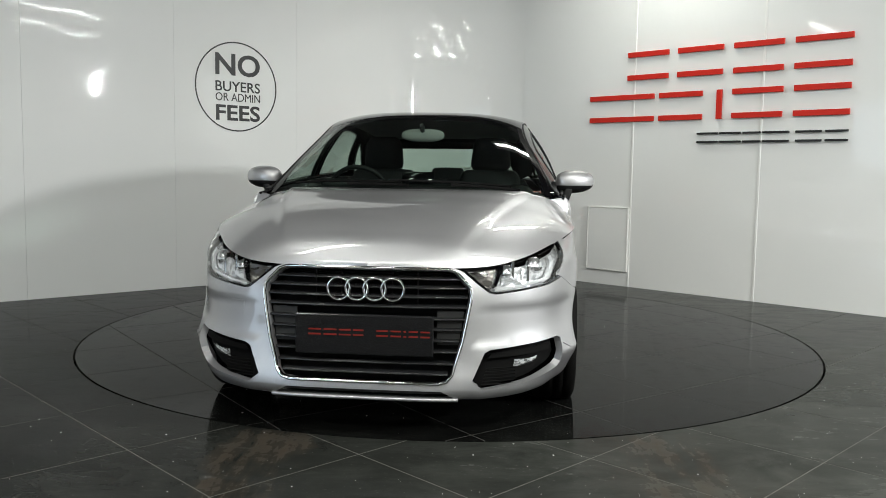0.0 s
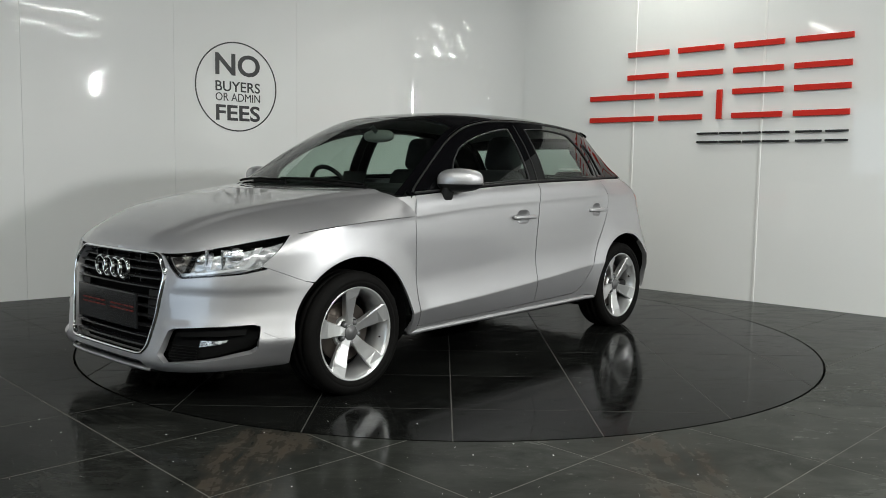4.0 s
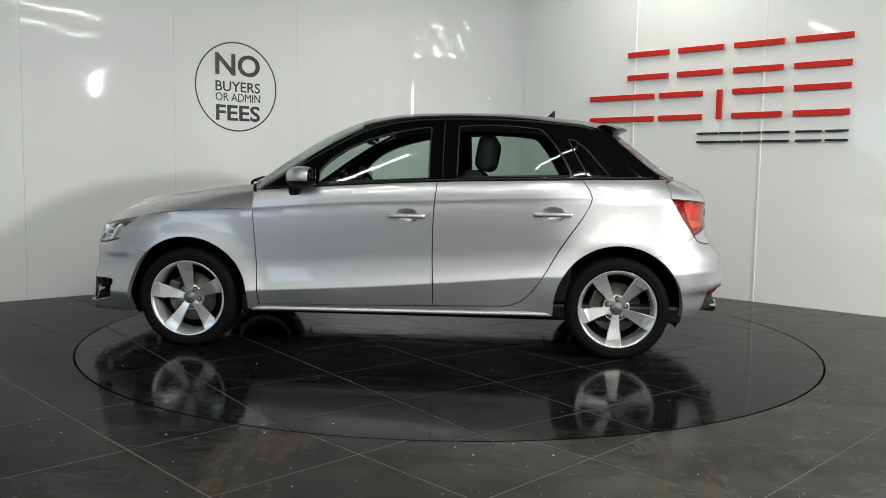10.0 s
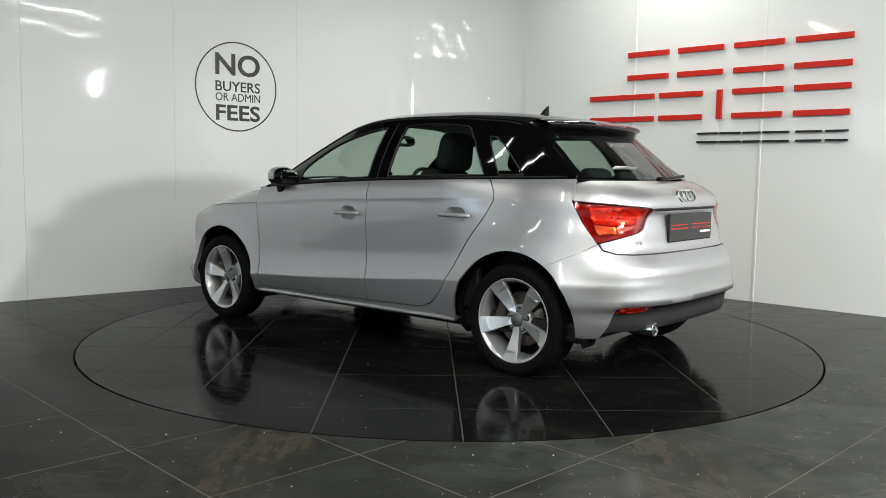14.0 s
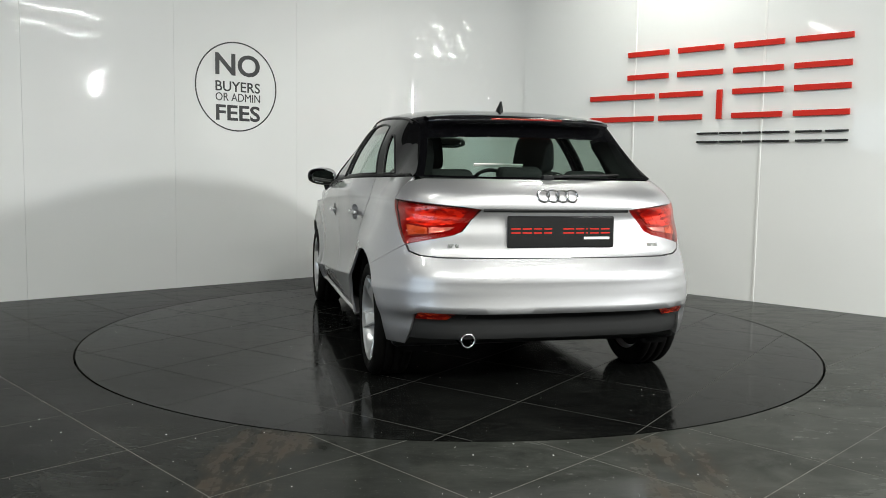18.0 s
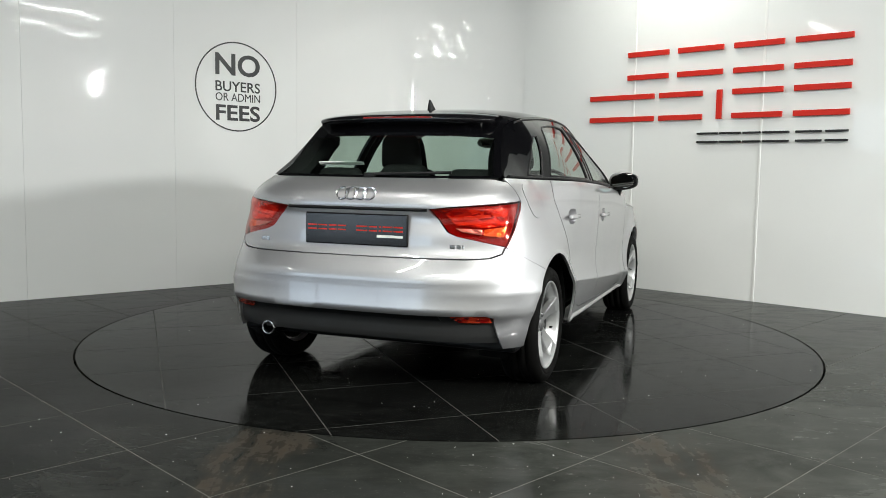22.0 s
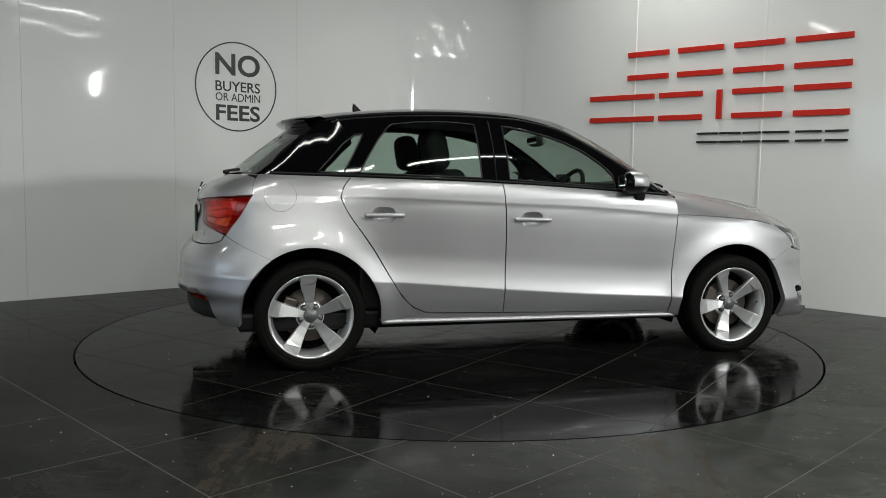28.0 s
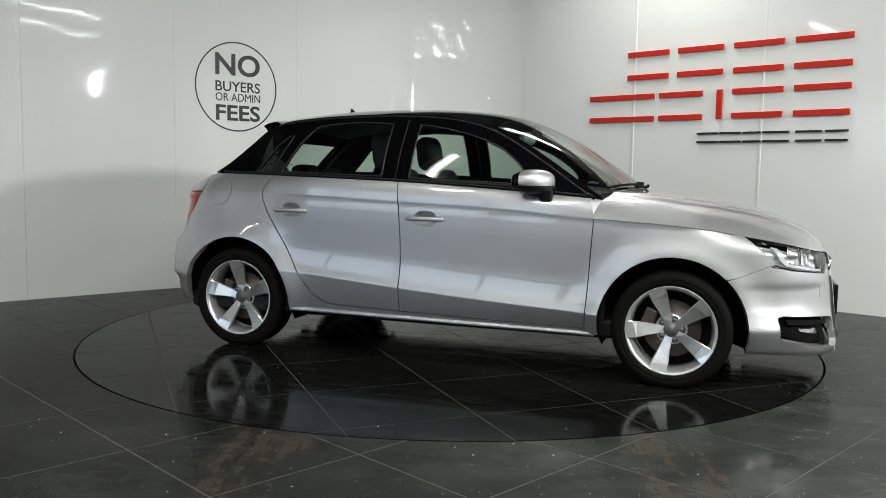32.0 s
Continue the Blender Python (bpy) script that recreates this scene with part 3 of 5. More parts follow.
# ---------------------------------------------------------------- the car: its surfaces
# x forward, y to its left, z up, from the point on the ground between the four wheels
HUBX, HUBZ, TYRE = 1.2345, 0.283, 0.290
ARCH = 0.360
NOSE = Spline((0.15, 2.000), (0.18, 2.028), (0.22, 2.030), (0.30, 2.012), (0.40, 2.006), (0.50, 1.998), (0.58, 1.984), (0.64, 1.962), (0.675, 1.945), (0.70, 1.900), (0.75, 1.735), (0.80, 1.56))
TAIL = Spline((0.15, -1.78), (0.22, -1.835), (0.29, -1.872), (0.38, -1.890), (0.40, -1.914), (0.43, -1.908), (0.47, -1.902), (0.52, -1.899), (0.565, -1.895), (0.582, -1.886), (0.62, -1.855), (0.65, -1.826), (0.75, -1.801), (0.84, -1.790), (0.87, -1.800), (0.90, -1.795), (0.94, -1.770), (0.975, -1.712), (1.01, -1.63))
CREASE = Spline((1.25, 0.315), (0.81, 0.342), (0.31, 0.370), (-0.2, 0.408), (-0.73, 0.453), (-1.25, 0.49))
SHOULDER = Spline((1.25, 0.793), (1.06, 0.806), (0.84, 0.817), (0.315, 0.856), (-0.19, 0.875), (-0.83, 0.899), (-1.45, 0.904))
SILL = Spline((0.81, 0.229), (0.30, 0.232), (-0.20, 0.236), (-0.81, 0.241))
BELT = Spline((1.25, 0.885), (0.82, 0.920), (0.443, 0.947), (-0.19, 0.982), (-0.84, 1.001), (-1.43, 1.013))
BARREL = Spline((1.25, -0.012), (0.8, -0.004), (0.2, 0.0), (-0.5, 0.002), (-1.25, -0.010))
LOWER = Spline((0.0, 0.740), (0.5, 0.782), (1.0, 0.803), (1.6, 0.829), (2.0, 0.842))
MIDDLE = Spline((2.0, 0.842), (2.2, 0.831), (2.55, 0.8225), (3.0, 0.8265), (3.5, 0.834), (3.82, 0.8363), (3.93, 0.8360), (4.0, 0.8382))
UPPER = Spline((4.0, 0.8382), (4.12, 0.8375), (4.5, 0.8345), (4.85, 0.819), (5.0, 0.804), (6.0, 0.745))
CORNER_X, STRETCH = 1.2, 1.2


def half_width(x, z):
    x = np.clip(x, -1.25, 1.25)
    zc, zs, zb = CREASE(x), SHOULDER(x), BELT(x)
    q = np.where(z < 0.24, (z - 0.16) / 0.08, np.where(z < zc, 1 + (z - 0.24) / (zc - 0.24), np.where(z < zs, 2 + 2 * (z - zc) / (zs - zc), 4 + (z - zs) / (zb - zs))))
    w = np.where(q < 2, LOWER(q), np.where(q < 4, MIDDLE(q), UPPER(q)))
    # the rear shoulders draw in
    kz, kx = np.clip((z - 0.62) / 0.30, 0, 1), np.clip((-0.72 - x) / 0.53, 0, 1)
    taper = 0.065 * kz * kz * (3 - 2 * kz) * kx * kx * (3 - 2 * kx)
    # and so does the edge under the rear side windows
    ku = np.clip((z - 0.86) / 0.15, 0, 1)
    return w + BARREL(x) - taper - 0.050 * ku * ku * (3 - 2 * ku) * kx * kx * (3 - 2 * kx)


def flare(x, z):
    """How far the wheel arches stand out."""
    out = 0.0
    for hx in (HUBX, -HUBX):
        r = np.hypot(x - hx, z - HUBZ)
        out = out + 0.026 * np.exp(-(((r - 0.345) / 0.085) ** 2))
    return out


def ring(a, z):
    """The body's flanks, nose and tail. a is x along the flank; past 1.2 it runs round the nose, under -1.2 round the tail."""
    a, z = np.asarray(a, float), np.asarray(z, float)
    fore = np.clip((a - CORNER_X) / STRETCH, 0, 2) * math.pi / 2
    aft = np.clip((-a - CORNER_X) / STRETCH, 0, 2) * math.pi / 2
    w = half_width(a, z)
    ang_f, ang_r = math.pi / 2 - fore, math.pi / 2 - aft
    blunt = np.clip((0.44 - z) / 0.22, 0, 1)
    blunt = 3.1 + 0.45 * blunt * blunt * (3 - 2 * blunt)
    rf = (np.abs(np.cos(ang_f) / (NOSE(z) - CORNER_X)) ** blunt + np.abs(np.sin(ang_f) / w) ** blunt) ** (-1 / blunt)
    square = 3.4
    rr = (np.abs(np.cos(ang_r) / (-TAIL(z) - CORNER_X)) ** square + np.abs(np.sin(ang_r) / w) ** square) ** (-1 / square)
    x = np.where(a > CORNER_X, CORNER_X + rf * np.cos(ang_f), np.where(a < -CORNER_X, -CORNER_X - rr * np.cos(ang_r), a))
    y = np.where(a > CORNER_X, rf * np.sin(ang_f), np.where(a < -CORNER_X, rr * np.sin(ang_r), w))
    y = y + np.sign(y) * flare(x, z) * np.clip((np.abs(y) - 0.45) / 0.25, 0, 1)
    # ledge above the fog lamp bays
    line = 0.378 + 0.04 * np.clip(np.abs(y) - 0.42, 0, 0.4)
    k = np.clip((line - z) / 0.028 + 0.5, 0, 1)
    step = k * k * (3 - 2 * k) * np.clip((np.abs(y) - 0.40) / 0.04, 0, 1) * np.clip((x - 1.56) / 0.12, 0, 1)
    # a crease below the headlamps, hollow under it
    side = np.clip((np.abs(y) - 0.42) / 0.06, 0, 1) * np.clip((x - 1.50) / 0.15, 0, 1)
    hollow = np.clip((0.528 - z) / 0.022, 0, 1) * np.clip((z - 0.385) / 0.11, 0, 1) * side
    x, y = x - 0.003 * hollow, y * (1 - 0.003 * hollow)
    x, y = x + step * 0.007 * (x - CORNER_X) / 0.8, y * (1 + step * 0.005)
    return np.stack([x, y, z + 0 * x], -1)


def at_nose(x, y):
    return CORNER_X + STRETCH * (math.pi / 2 - math.atan2(y, x - CORNER_X)) / (math.pi / 2)


def at_tail(x, y):
    return -CORNER_X - STRETCH * (math.pi / 2 - math.atan2(y, -x - CORNER_X)) / (math.pi / 2)


def nose_y(y, z):
    """The ring's a where the nose has that y."""
    lo, hi = 1.2, 2.4
    for _ in range(30):
        mid = (lo + hi) / 2
        lo, hi = (mid, hi) if ring(mid, z)[1] > abs(y) else (lo, mid)
    return lo if y >= 0 else 4.8 - lo


def tail_y(y, z):
    lo, hi = 1.2, 2.4
    for _ in range(30):
        mid = (lo + hi) / 2
        lo, hi = (mid, hi) if ring(-mid, z)[1] > abs(y) else (lo, mid)
    return -lo if y >= 0 else -(4.8 - lo)


def side_x(x, z):
    """The ring's a where the flank has that x."""
    if abs(x) <= CORNER_X:
        return x
    lo, hi = 1.2, 2.4
    for _ in range(30):
        mid = (lo + hi) / 2
        px = abs(float(ring(math.copysign(mid, x), z)[0]))
        lo, hi = (mid, hi) if px < abs(x) else (lo, mid)
    return math.copysign(lo, x)


# stations of the glasshouse: centre x and z, edge x, y and z
STATIONS = [(1.00, 0.950, 0.845, 0.735, 0.913), (0.82, 1.078, 0.70, 0.698, 1.008), (0.61, 1.212, 0.52, 0.640, 1.124), (0.40, 1.317, 0.34, 0.585, 1.230),
            (0.23, 1.369, 0.20, 0.565, 1.294), (0.02, 1.397, 0.02, 0.562, 1.337), (-0.25, 1.407, -0.25, 0.574, 1.355), (-0.57, 1.404, -0.57, 0.577, 1.353),
            (-0.86, 1.385, -0.86, 0.566, 1.337), (-1.11, 1.357, -1.08, 0.548, 1.309), (-1.22, 1.320, -1.16, 0.533, 1.284), (-1.40, 1.190, -1.29, 0.552, 1.182),
            (-1.53, 1.090, -1.40, 0.586, 1.086), (-1.64, 1.005, -1.497, 0.622, 1.013)]
TOP = [Spline(*[(k, s[i]) for k, s in enumerate(STATIONS)]) for i in range(5)]
EDGE_Y = Spline(*[(s[2], s[3]) for s in STATIONS])
EDGE_Z = Spline(*[(s[2], s[4]) for s in STATIONS])


def top(s, t):
    """The glasshouse from above: s runs from the windscreen's foot (0) to the rear window's (13), t across, -1 to 1."""
    s, t = np.asarray(s, float), np.asarray(t, float)
    cx, cz, ex, ey, ez = [f(s) for f in TOP]
    k = np.abs(t)
    return np.stack([ex + (cx - ex) * (1 - k**2.4), ey * t, ez + (cz - ez) * (1 - k**3.3)], -1)


def cabin(x, z):
    """The glasshouse's side, between the belt and the roof's edge."""
    x, z = np.asarray(x, float), np.asarray(z, float)
    zb, ze, ye = BELT(x), EDGE_Z(x), EDGE_Y(x)
    yb = half_width(x, zb) - 0.012 - 0.04 * np.clip((-1.1 - x) / 0.4, 0, 2) ** 1.5
    tall = ze - zb
    f = np.clip((z - zb) / np.maximum(tall, 0.015), -0.3, 1.3)
    y = yb + (ye - yb) * f + 0.024 * (1 - 0.8 * np.clip((-0.9 - x) / 0.35, 0, 1)) * np.sin(np.clip(f, -0.2, 1.2) * math.pi) * np.clip(tall / 0.25, 0, 1)
    return np.stack([x, y, z + 0 * x], -1)


HOOD_Z = Spline((1.975, 0.655), (1.945, 0.692), (1.90, 0.737), (1.80, 0.788), (1.66, 0.837), (1.47, 0.877), (1.25, 0.910), (1.14, 0.924), (0.95, 0.935), (0.8, 0.940))
DOME = Spline((0.8, 0.60), (1.0, 0.575), (1.3, 0.51), (1.6, 0.435), (1.8, 0.37), (1.96, 0.31))
HOOD_EDGE = Spline((0.62, 0.830), (0.84, 0.817), (1.06, 0.806), (1.25, 0.793), (1.37, 0.781), (1.54, 0.752), (1.70, 0.722), (1.82, 0.695), (1.92, 0.668), (1.96, 0.660))


def hood_border(x):
    """The bonnet's edge on the ring."""
    z = float(HOOD_EDGE(x))
    return ring(side_x(x, z), z)


# ---------------------------------------------------------------- the car: its panels
def both(name, surface, outline, mat, parent, holes=(), step=0.03, lift=0.0, thick=0.012, label="", clockwise=True, lines=()):
    return [part(name, shell(name, surface, outline, holes, step, thick, lift, s, clockwise, lines), mat, parent, label) for s in (1, -1)]


def arch_points(hx, a0, a1, n=26, r=ARCH):
    return [(side_x(x, z), z) for x, z in arc(hx, HUBZ, r, a0, a1, n)]


def smooth_line(pts, n=8):
    """More points along a smooth line through pts."""
    p = np.array(pts, float)
    t = np.concatenate([[0], np.cumsum(np.hypot(*np.diff(p, axis=0).T))])
    fx, fy = Spline(*zip(t, p[:, 0])), Spline(*zip(t, p[:, 1]))
    q = np.linspace(0, t[-1], n * (len(pts) - 1) + 1)
    return list(zip(fx(q), fy(q)))


GRILLE = [(0.0, 0.662), (0.315, 0.655), (0.345, 0.645), (0.397, 0.590), (0.402, 0.565), (0.372, 0.390), (0.337, 0.268), (0.318, 0.244), (0.29, 0.236), (0.0, 0.228)]
FOG = [(0.762, 0.355), (0.758, 0.370), (0.742, 0.379), (0.62, 0.370), (0.485, 0.357), (0.462, 0.345), (0.418, 0.240), (0.460, 0.208), (0.62, 0.224), (0.745, 0.256), (0.760, 0.272)]


def nose_loop(pts):
    return [(nose_y(y, z), z) for y, z in pts]


def build_front(car):
    # headlamp outline on the ring
    head_low = [(0.752, 0.608), (0.70, 0.589), (0.60, 0.576), (0.50, 0.566), (0.475, 0.570), (0.43, 0.604), (0.372, 0.652)]
    half = [(side_x(1.60, 0.19), 0.190), (nose_y(0.70, 0.185), 0.185), (nose_y(0.45, 0.168), 0.168), (nose_y(0.36, 0.166), 0.166), (nose_y(0.30, 0.200), 0.200), (2.4, 0.200)]
    up = [(2.4, 0.671), (nose_y(0.33, 0.668), 0.668)] + [(nose_y(y, z), z) for y, z in reversed(head_low)] + [(side_x(1.676, 0.614), 0.614), (side_x(1.60, 0.583), 0.583), (side_x(1.52, 0.550), 0.550)]
    cut = [(side_x(x, z), z) for x, z in arc(HUBX, HUBZ, ARCH, 46, -14, 18)]
    outline = half[:-1][::1] + [(4.8 - a, z) for a, z in half[:-1][::-1]] + [(4.8 - a, z) for a, z in cut[::-1]] + [(4.8 - a, z) for a, z in up[1:][::-1]] + up[1:] + cut
    grille = nose_loop(GRILLE[1:-1]) + [(4.8 - a, z) for a, z in nose_loop(GRILLE[1:-1])[::-1]]
    fog = nose_loop(FOG)
    bumper = part("front_bumper", shell("front_bumper", ring, outline, [grille, fog, [(4.8 - a, z) for a, z in fog]], 0.028, 0.03, 0.0, 1, True), PAINT, car)
    # lower air slot and splitter
    slot = [(nose_y(0.345, 0.212), 0.212), (nose_y(0.37, 0.170), 0.170), (4.8 - nose_y(0.37, 0.170), 0.170), (4.8 - nose_y(0.345, 0.212), 0.212)]
    part("air_slot", shell("air_slot", ring, slot, (), 0.03, 0.01, -0.02, 1, True), TRIM, bumper, "black plastic air slot")
    rows = []
    for y in np.linspace(0.365, -0.365, 31):
        x = float(ring(nose_y(y, 0.168), 0.168)[0])
        rows.append([(x - 0.05, y, 0.166), (x + 0.004, y, 0.172), (x + 0.011, y, 0.166), (x + 0.008, y, 0.158), (x - 0.05, y, 0.152)])
    part("splitter", grid_mesh("splitter", np.array(rows)), PAINT, bumper, "thin silver lower blade")
    build_grille(car, grille)
    for s in (1, -1):
        build_fog(bumper, s)
        build_headlamp(car, s)
    # towing eye cover on the car's right
    o = [(4.8 - nose_y(y, z), z) for y, z in ((0.50, 0.455), (0.555, 0.455), (0.555, 0.515), (0.50, 0.515))]
    part("tow_eye_cover", shell("tow_eye_cover", ring, o, (), 0.02, 0.004, 0.0015, 1, True), PAINT, bumper)


def band(pts, width, depth, normal):
    """A flat-backed bead that follows a closed loop of points."""
    n = len(pts)
    verts, faces = [], []
    mid = sum((Vector(p) for p in pts), Vector()) / n
    for i in range(n):
        p, q, r = Vector(pts[i - 1]), Vector(pts[i]), Vector(pts[(i + 1) % n])
        d = (r - p).normalized()
        o = d.cross(normal).normalized()
        if o.dot(q - mid) < 0:
            o = -o
        for w, h in ((0, -depth), (0, depth * 0.6), (width * 0.35, depth), (width * 0.65, depth), (width, depth * 0.6), (width, -depth)):
            verts.append(q + o * w + normal * h)
    k = 6
    for i in range(n):
        j = (i + 1) % n
        for a in range(k - 1):
            faces.append((i * k + a, i * k + a + 1, j * k + a + 1, j * k + a))
    return verts, faces


def build_grille(car, loop):
    grille = part("grille", shell("grille", ring, loop, (), 0.04, 0.0, -0.065, 1, True), PITBLACK, car, "black radiator grille with chrome-edged slats")
    dense = resample(loop, 0.03)
    pts = [ring(a, z) for a, z in dense]
    v, f = band(pts, 0.013, 0.011, Vector((1, 0, 0)))
    part("grille_frame", mesh_from("grille_frame", v, f), CHROME, grille, "chrome grille frame")
    rows = [0.622, 0.588, 0.553, 0.515, 0.470, 0.430, 0.388, 0.345, 0.300, 0.262]
    edge = Spline((0.236, 0.30), (0.268, 0.333), (0.39, 0.368), (0.565, 0.396), (0.59, 0.392), (0.645, 0.342), (0.66, 0.325))
    for z in rows:
        w = float(edge(z)) - 0.004
        ys = np.linspace(-w, w, 21)
        verts, faces = [], []
        for y in ys:
            x = ring(nose_y(y, z), z)[0]
            verts += [(x - 0.050, y, z - 0.004), (x - 0.014, y, z - 0.0055), (x - 0.011, y, z - 0.002), (x - 0.014, y, z + 0.003), (x - 0.050, y, z + 0.008)]
        for i in range(20):
            for k in range(4):
                a = i * 5 + k
                faces.append((a, a + 1, a + 6, a + 5))
        part("slat", mesh_from("slat", verts, faces), SLAT, grille)
    for sy in (1, -1):
        side = [(nose_y(y, z), z) for y, z in ((0.28, 0.505), (0.385, 0.505), (0.366, 0.372), (0.28, 0.372))]
        part("grille_blank", shell("grille_blank", ring, side, (), 0.03, 0.006, -0.03, sy, True), DARKGREY, grille, "dark grey blank beside the plate")
    for y in (-0.2, -0.1, 0.1, 0.2):
        part("upright", box_bm(1.93, 1.955, y - 0.003, y + 0.003, 0.53, 0.65), BLACK, grille)
    # number plate carrier: black plate with plain red bars
    plate = part("front_plate", box_bm(2.004, 2.022, -0.268, 0.270, 0.330, 0.488, 0.006), PLATEBLACK, car, "black show plate with red bars")
    for x0, x1 in ((-0.215, -0.165), (-0.155, -0.105), (-0.095, -0.05), (-0.04, 0.0), (0.05, 0.095), (0.105, 0.145), (0.155, 0.165), (0.175, 0.21), (0.22, 0.255)):
        for z in (0.405, 0.424):
            part("bar", box_bm(2.0222, 2.0232, x0, x1, z, z + 0.006), PLATERED, plate)
    for k in range(4):
        y = (k - 1.5) * 0.070
        v, f = lathe([(0.037, -0.004), (0.0395, 0.005), (0.0435, 0.008), (0.047, 0.005), (0.0495, -0.004)], 40, "y")
        me = mesh_from("emblem_ring", [(b, a, c) for a, b, c in v], f[::1])
        ob = part("emblem_ring", me, CHROME, grille, "chrome ring emblem")
        ob.location = (1.985, y, 0.581)


def build_fog(bumper, s):
    loop = nose_loop(FOG)
    bay = part("fog_lamp_bay", shell("fog_lamp_bay", ring, loop, (), 0.03, 0.0, -0.050, s, True), PITBLACK, bumper, "black fog lamp intake")
    # blade over the lamp, lamp glass and mesh below
    blade = [(nose_y(y, z), z) for y, z in ((0.735, 0.364), (0.62, 0.356), (0.495, 0.343), (0.482, 0.326), (0.62, 0.334), (0.735, 0.342))]
    part("fog_blade", shell("fog_blade", ring, blade, (), 0.03, 0.012, -0.022, s, True), PITBLACK, bumper)
    lamp = [(nose_y(y, z), z) for y, z in ((0.695, 0.326), (0.598, 0.312), (0.594, 0.284), (0.688, 0.295))]
    part("fog_lamp_bowl", shell("fog_lamp_bowl", ring, lamp, (), 0.02, 0.0, -0.044, s, True), FOGBOWL, bumper, "bright fog lamp reflector")
    part("fog_lamp_glass", shell("fog_lamp_glass", ring, lamp, (), 0.02, 0.003, -0.034, s, True), CLEAR, bumper, "clear fog lamp glass")
    for k in range(6):
        z = 0.222 + 0.012 * k
        verts, faces = tube([ring(nose_y(y, z), z) * (1, s, 1) - np.array((0.03, 0, 0)) for y in (0.45 + 0.004 * k, 0.52, 0.58)], 0.0028, 5)
        part("mesh_bar", mesh_from("mesh_bar", verts, faces), PITBLACK, bumper)
    # small silver wing at the bumper's end
    wing = [(side_x(1.60, 0.325), 0.325), (side_x(1.71, 0.345), 0.345), (side_x(1.66, 0.318), 0.318)]
    part("bumper_wing", shell("bumper_wing", ring, wing, (), 0.02, 0.003, 0.003, s, True), PAINT, bumper)


def head_outline():
    pts = [(1.552, 0.752), (1.62, 0.690), (1.70, 0.612)]
    out = [(side_x(x, z), z) for x, z in pts]
    low = [(nose_y(y, z), z) for y, z in ((0.70, 0.592), (0.60, 0.579), (0.50, 0.569), (0.478, 0.573), (0.43, 0.607), (0.372, 0.655))]
    topline = []
    for x in (1.915, 1.87, 1.80, 1.70, 1.62):
        z = float(HOOD_EDGE(x)) - 0.005
        topline.append((side_x(x, z), z))
    return out + low + topline


def shrink(loop, k, mid=None):
    p = np.array(loop)
    m = p.mean(0) if mid is None else np.array(mid)
    return [tuple(m + (q - m) * k) for q in p]


def build_headlamp(car, s):
    loop = head_outline()
    lamp = part("headlamp", shell("headlamp", ring, loop, (), 0.025, 0.0, -0.034, s, True), LAMPBOWL, car, "clear-covered headlamp with chrome reflector")
    part("lamp_cover", shell("lamp_cover", ring, loop, (), 0.02, 0.006, 0.0, s, True), CLEAR, lamp, "clear plastic lamp cover")
    # black rim round the lamp
    p = np.array(loop)
    inner = shrink(loop, 0.965, (p[:, 0].mean(), p[:, 1].mean() + 0.7 * (p[:, 1].max() - p[:, 1].mean())))
    part("lamp_rim", shell("lamp_rim", ring, loop, [inner], 0.02, 0.014, -0.003, s, True), BLACK, lamp, "black lamp rim")

    def put(name, pts, mat, deep, thick=0.02, label=""):
        o = [(side_x(x, z), z) if kind == "x" else (nose_y(x, z), z) for kind, x, z in pts]
        part(name, shell(name, ring, o, (), 0.02, thick, deep, s, True), mat, lamp, label)
    put("inner_corner", [("y", 0.50, 0.672), ("y", 0.485, 0.588), ("y", 0.445, 0.606), ("y", 0.40, 0.650)], INNERLAMP, -0.020, 0.012, "dark inner corner of the lamp")
    put("divider", [("y", 0.525, 0.685), ("y", 0.505, 0.596), ("y", 0.490, 0.590), ("y", 0.508, 0.684)], BLACK, -0.014, 0.018)
    put("main_reflector", [("y", 0.69, 0.708), ("y", 0.70, 0.632), ("y", 0.612, 0.616), ("y", 0.60, 0.682)], LAMPBOWL, -0.026, 0.008, "chrome main beam reflector")
    put("dip_reflector", [("y", 0.585, 0.682), ("y", 0.595, 0.614), ("y", 0.525, 0.602), ("y", 0.53, 0.676)], LAMPBOWL, -0.024, 0.008, "chrome dipped beam reflector")
    put("light_guide", [("y", 0.716, 0.712), ("y", 0.727, 0.640), ("y", 0.712, 0.612), ("y", 0.60, 0.591), ("y", 0.50, 0.580), ("y", 0.50, 0.588), ("y", 0.60, 0.600), ("y", 0.700, 0.622), ("y", 0.712, 0.645), ("y", 0.704, 0.705)], GUIDE, -0.012, 0.014, "silvery daytime light strip")
    for y, z, r in ((0.652, 0.662, 0.030), (0.540, 0.640, 0.026)):
        c = ring(nose_y(y, z), z)
        v, f = lathe([(0.001, 0.030), (r * 0.5, 0.026), (r * 0.85, 0.014), (r, 0.0), (r * 1.15, -0.004), (r * 1.2, -0.02)], 24)
        me = mesh_from("lens", [(c[0] - 0.040 + b, (c[1] - 0.01) * s + a, c[2] + d) for a, b, d in v], f[::-1])
        part("lens", me, REFLECTOR, lamp, "round projector bowl")
    # two slim chrome ribs across the bowl
    for y in (0.62, 0.56):
        p = ring(nose_y(y, 0.65), 0.65)
        part("rib", box_bm(p[0] - 0.06, p[0] - 0.022, p[1] * s - 0.006, p[1] * s + 0.006, 0.605, 0.69, 0.003), CHROME, lamp)


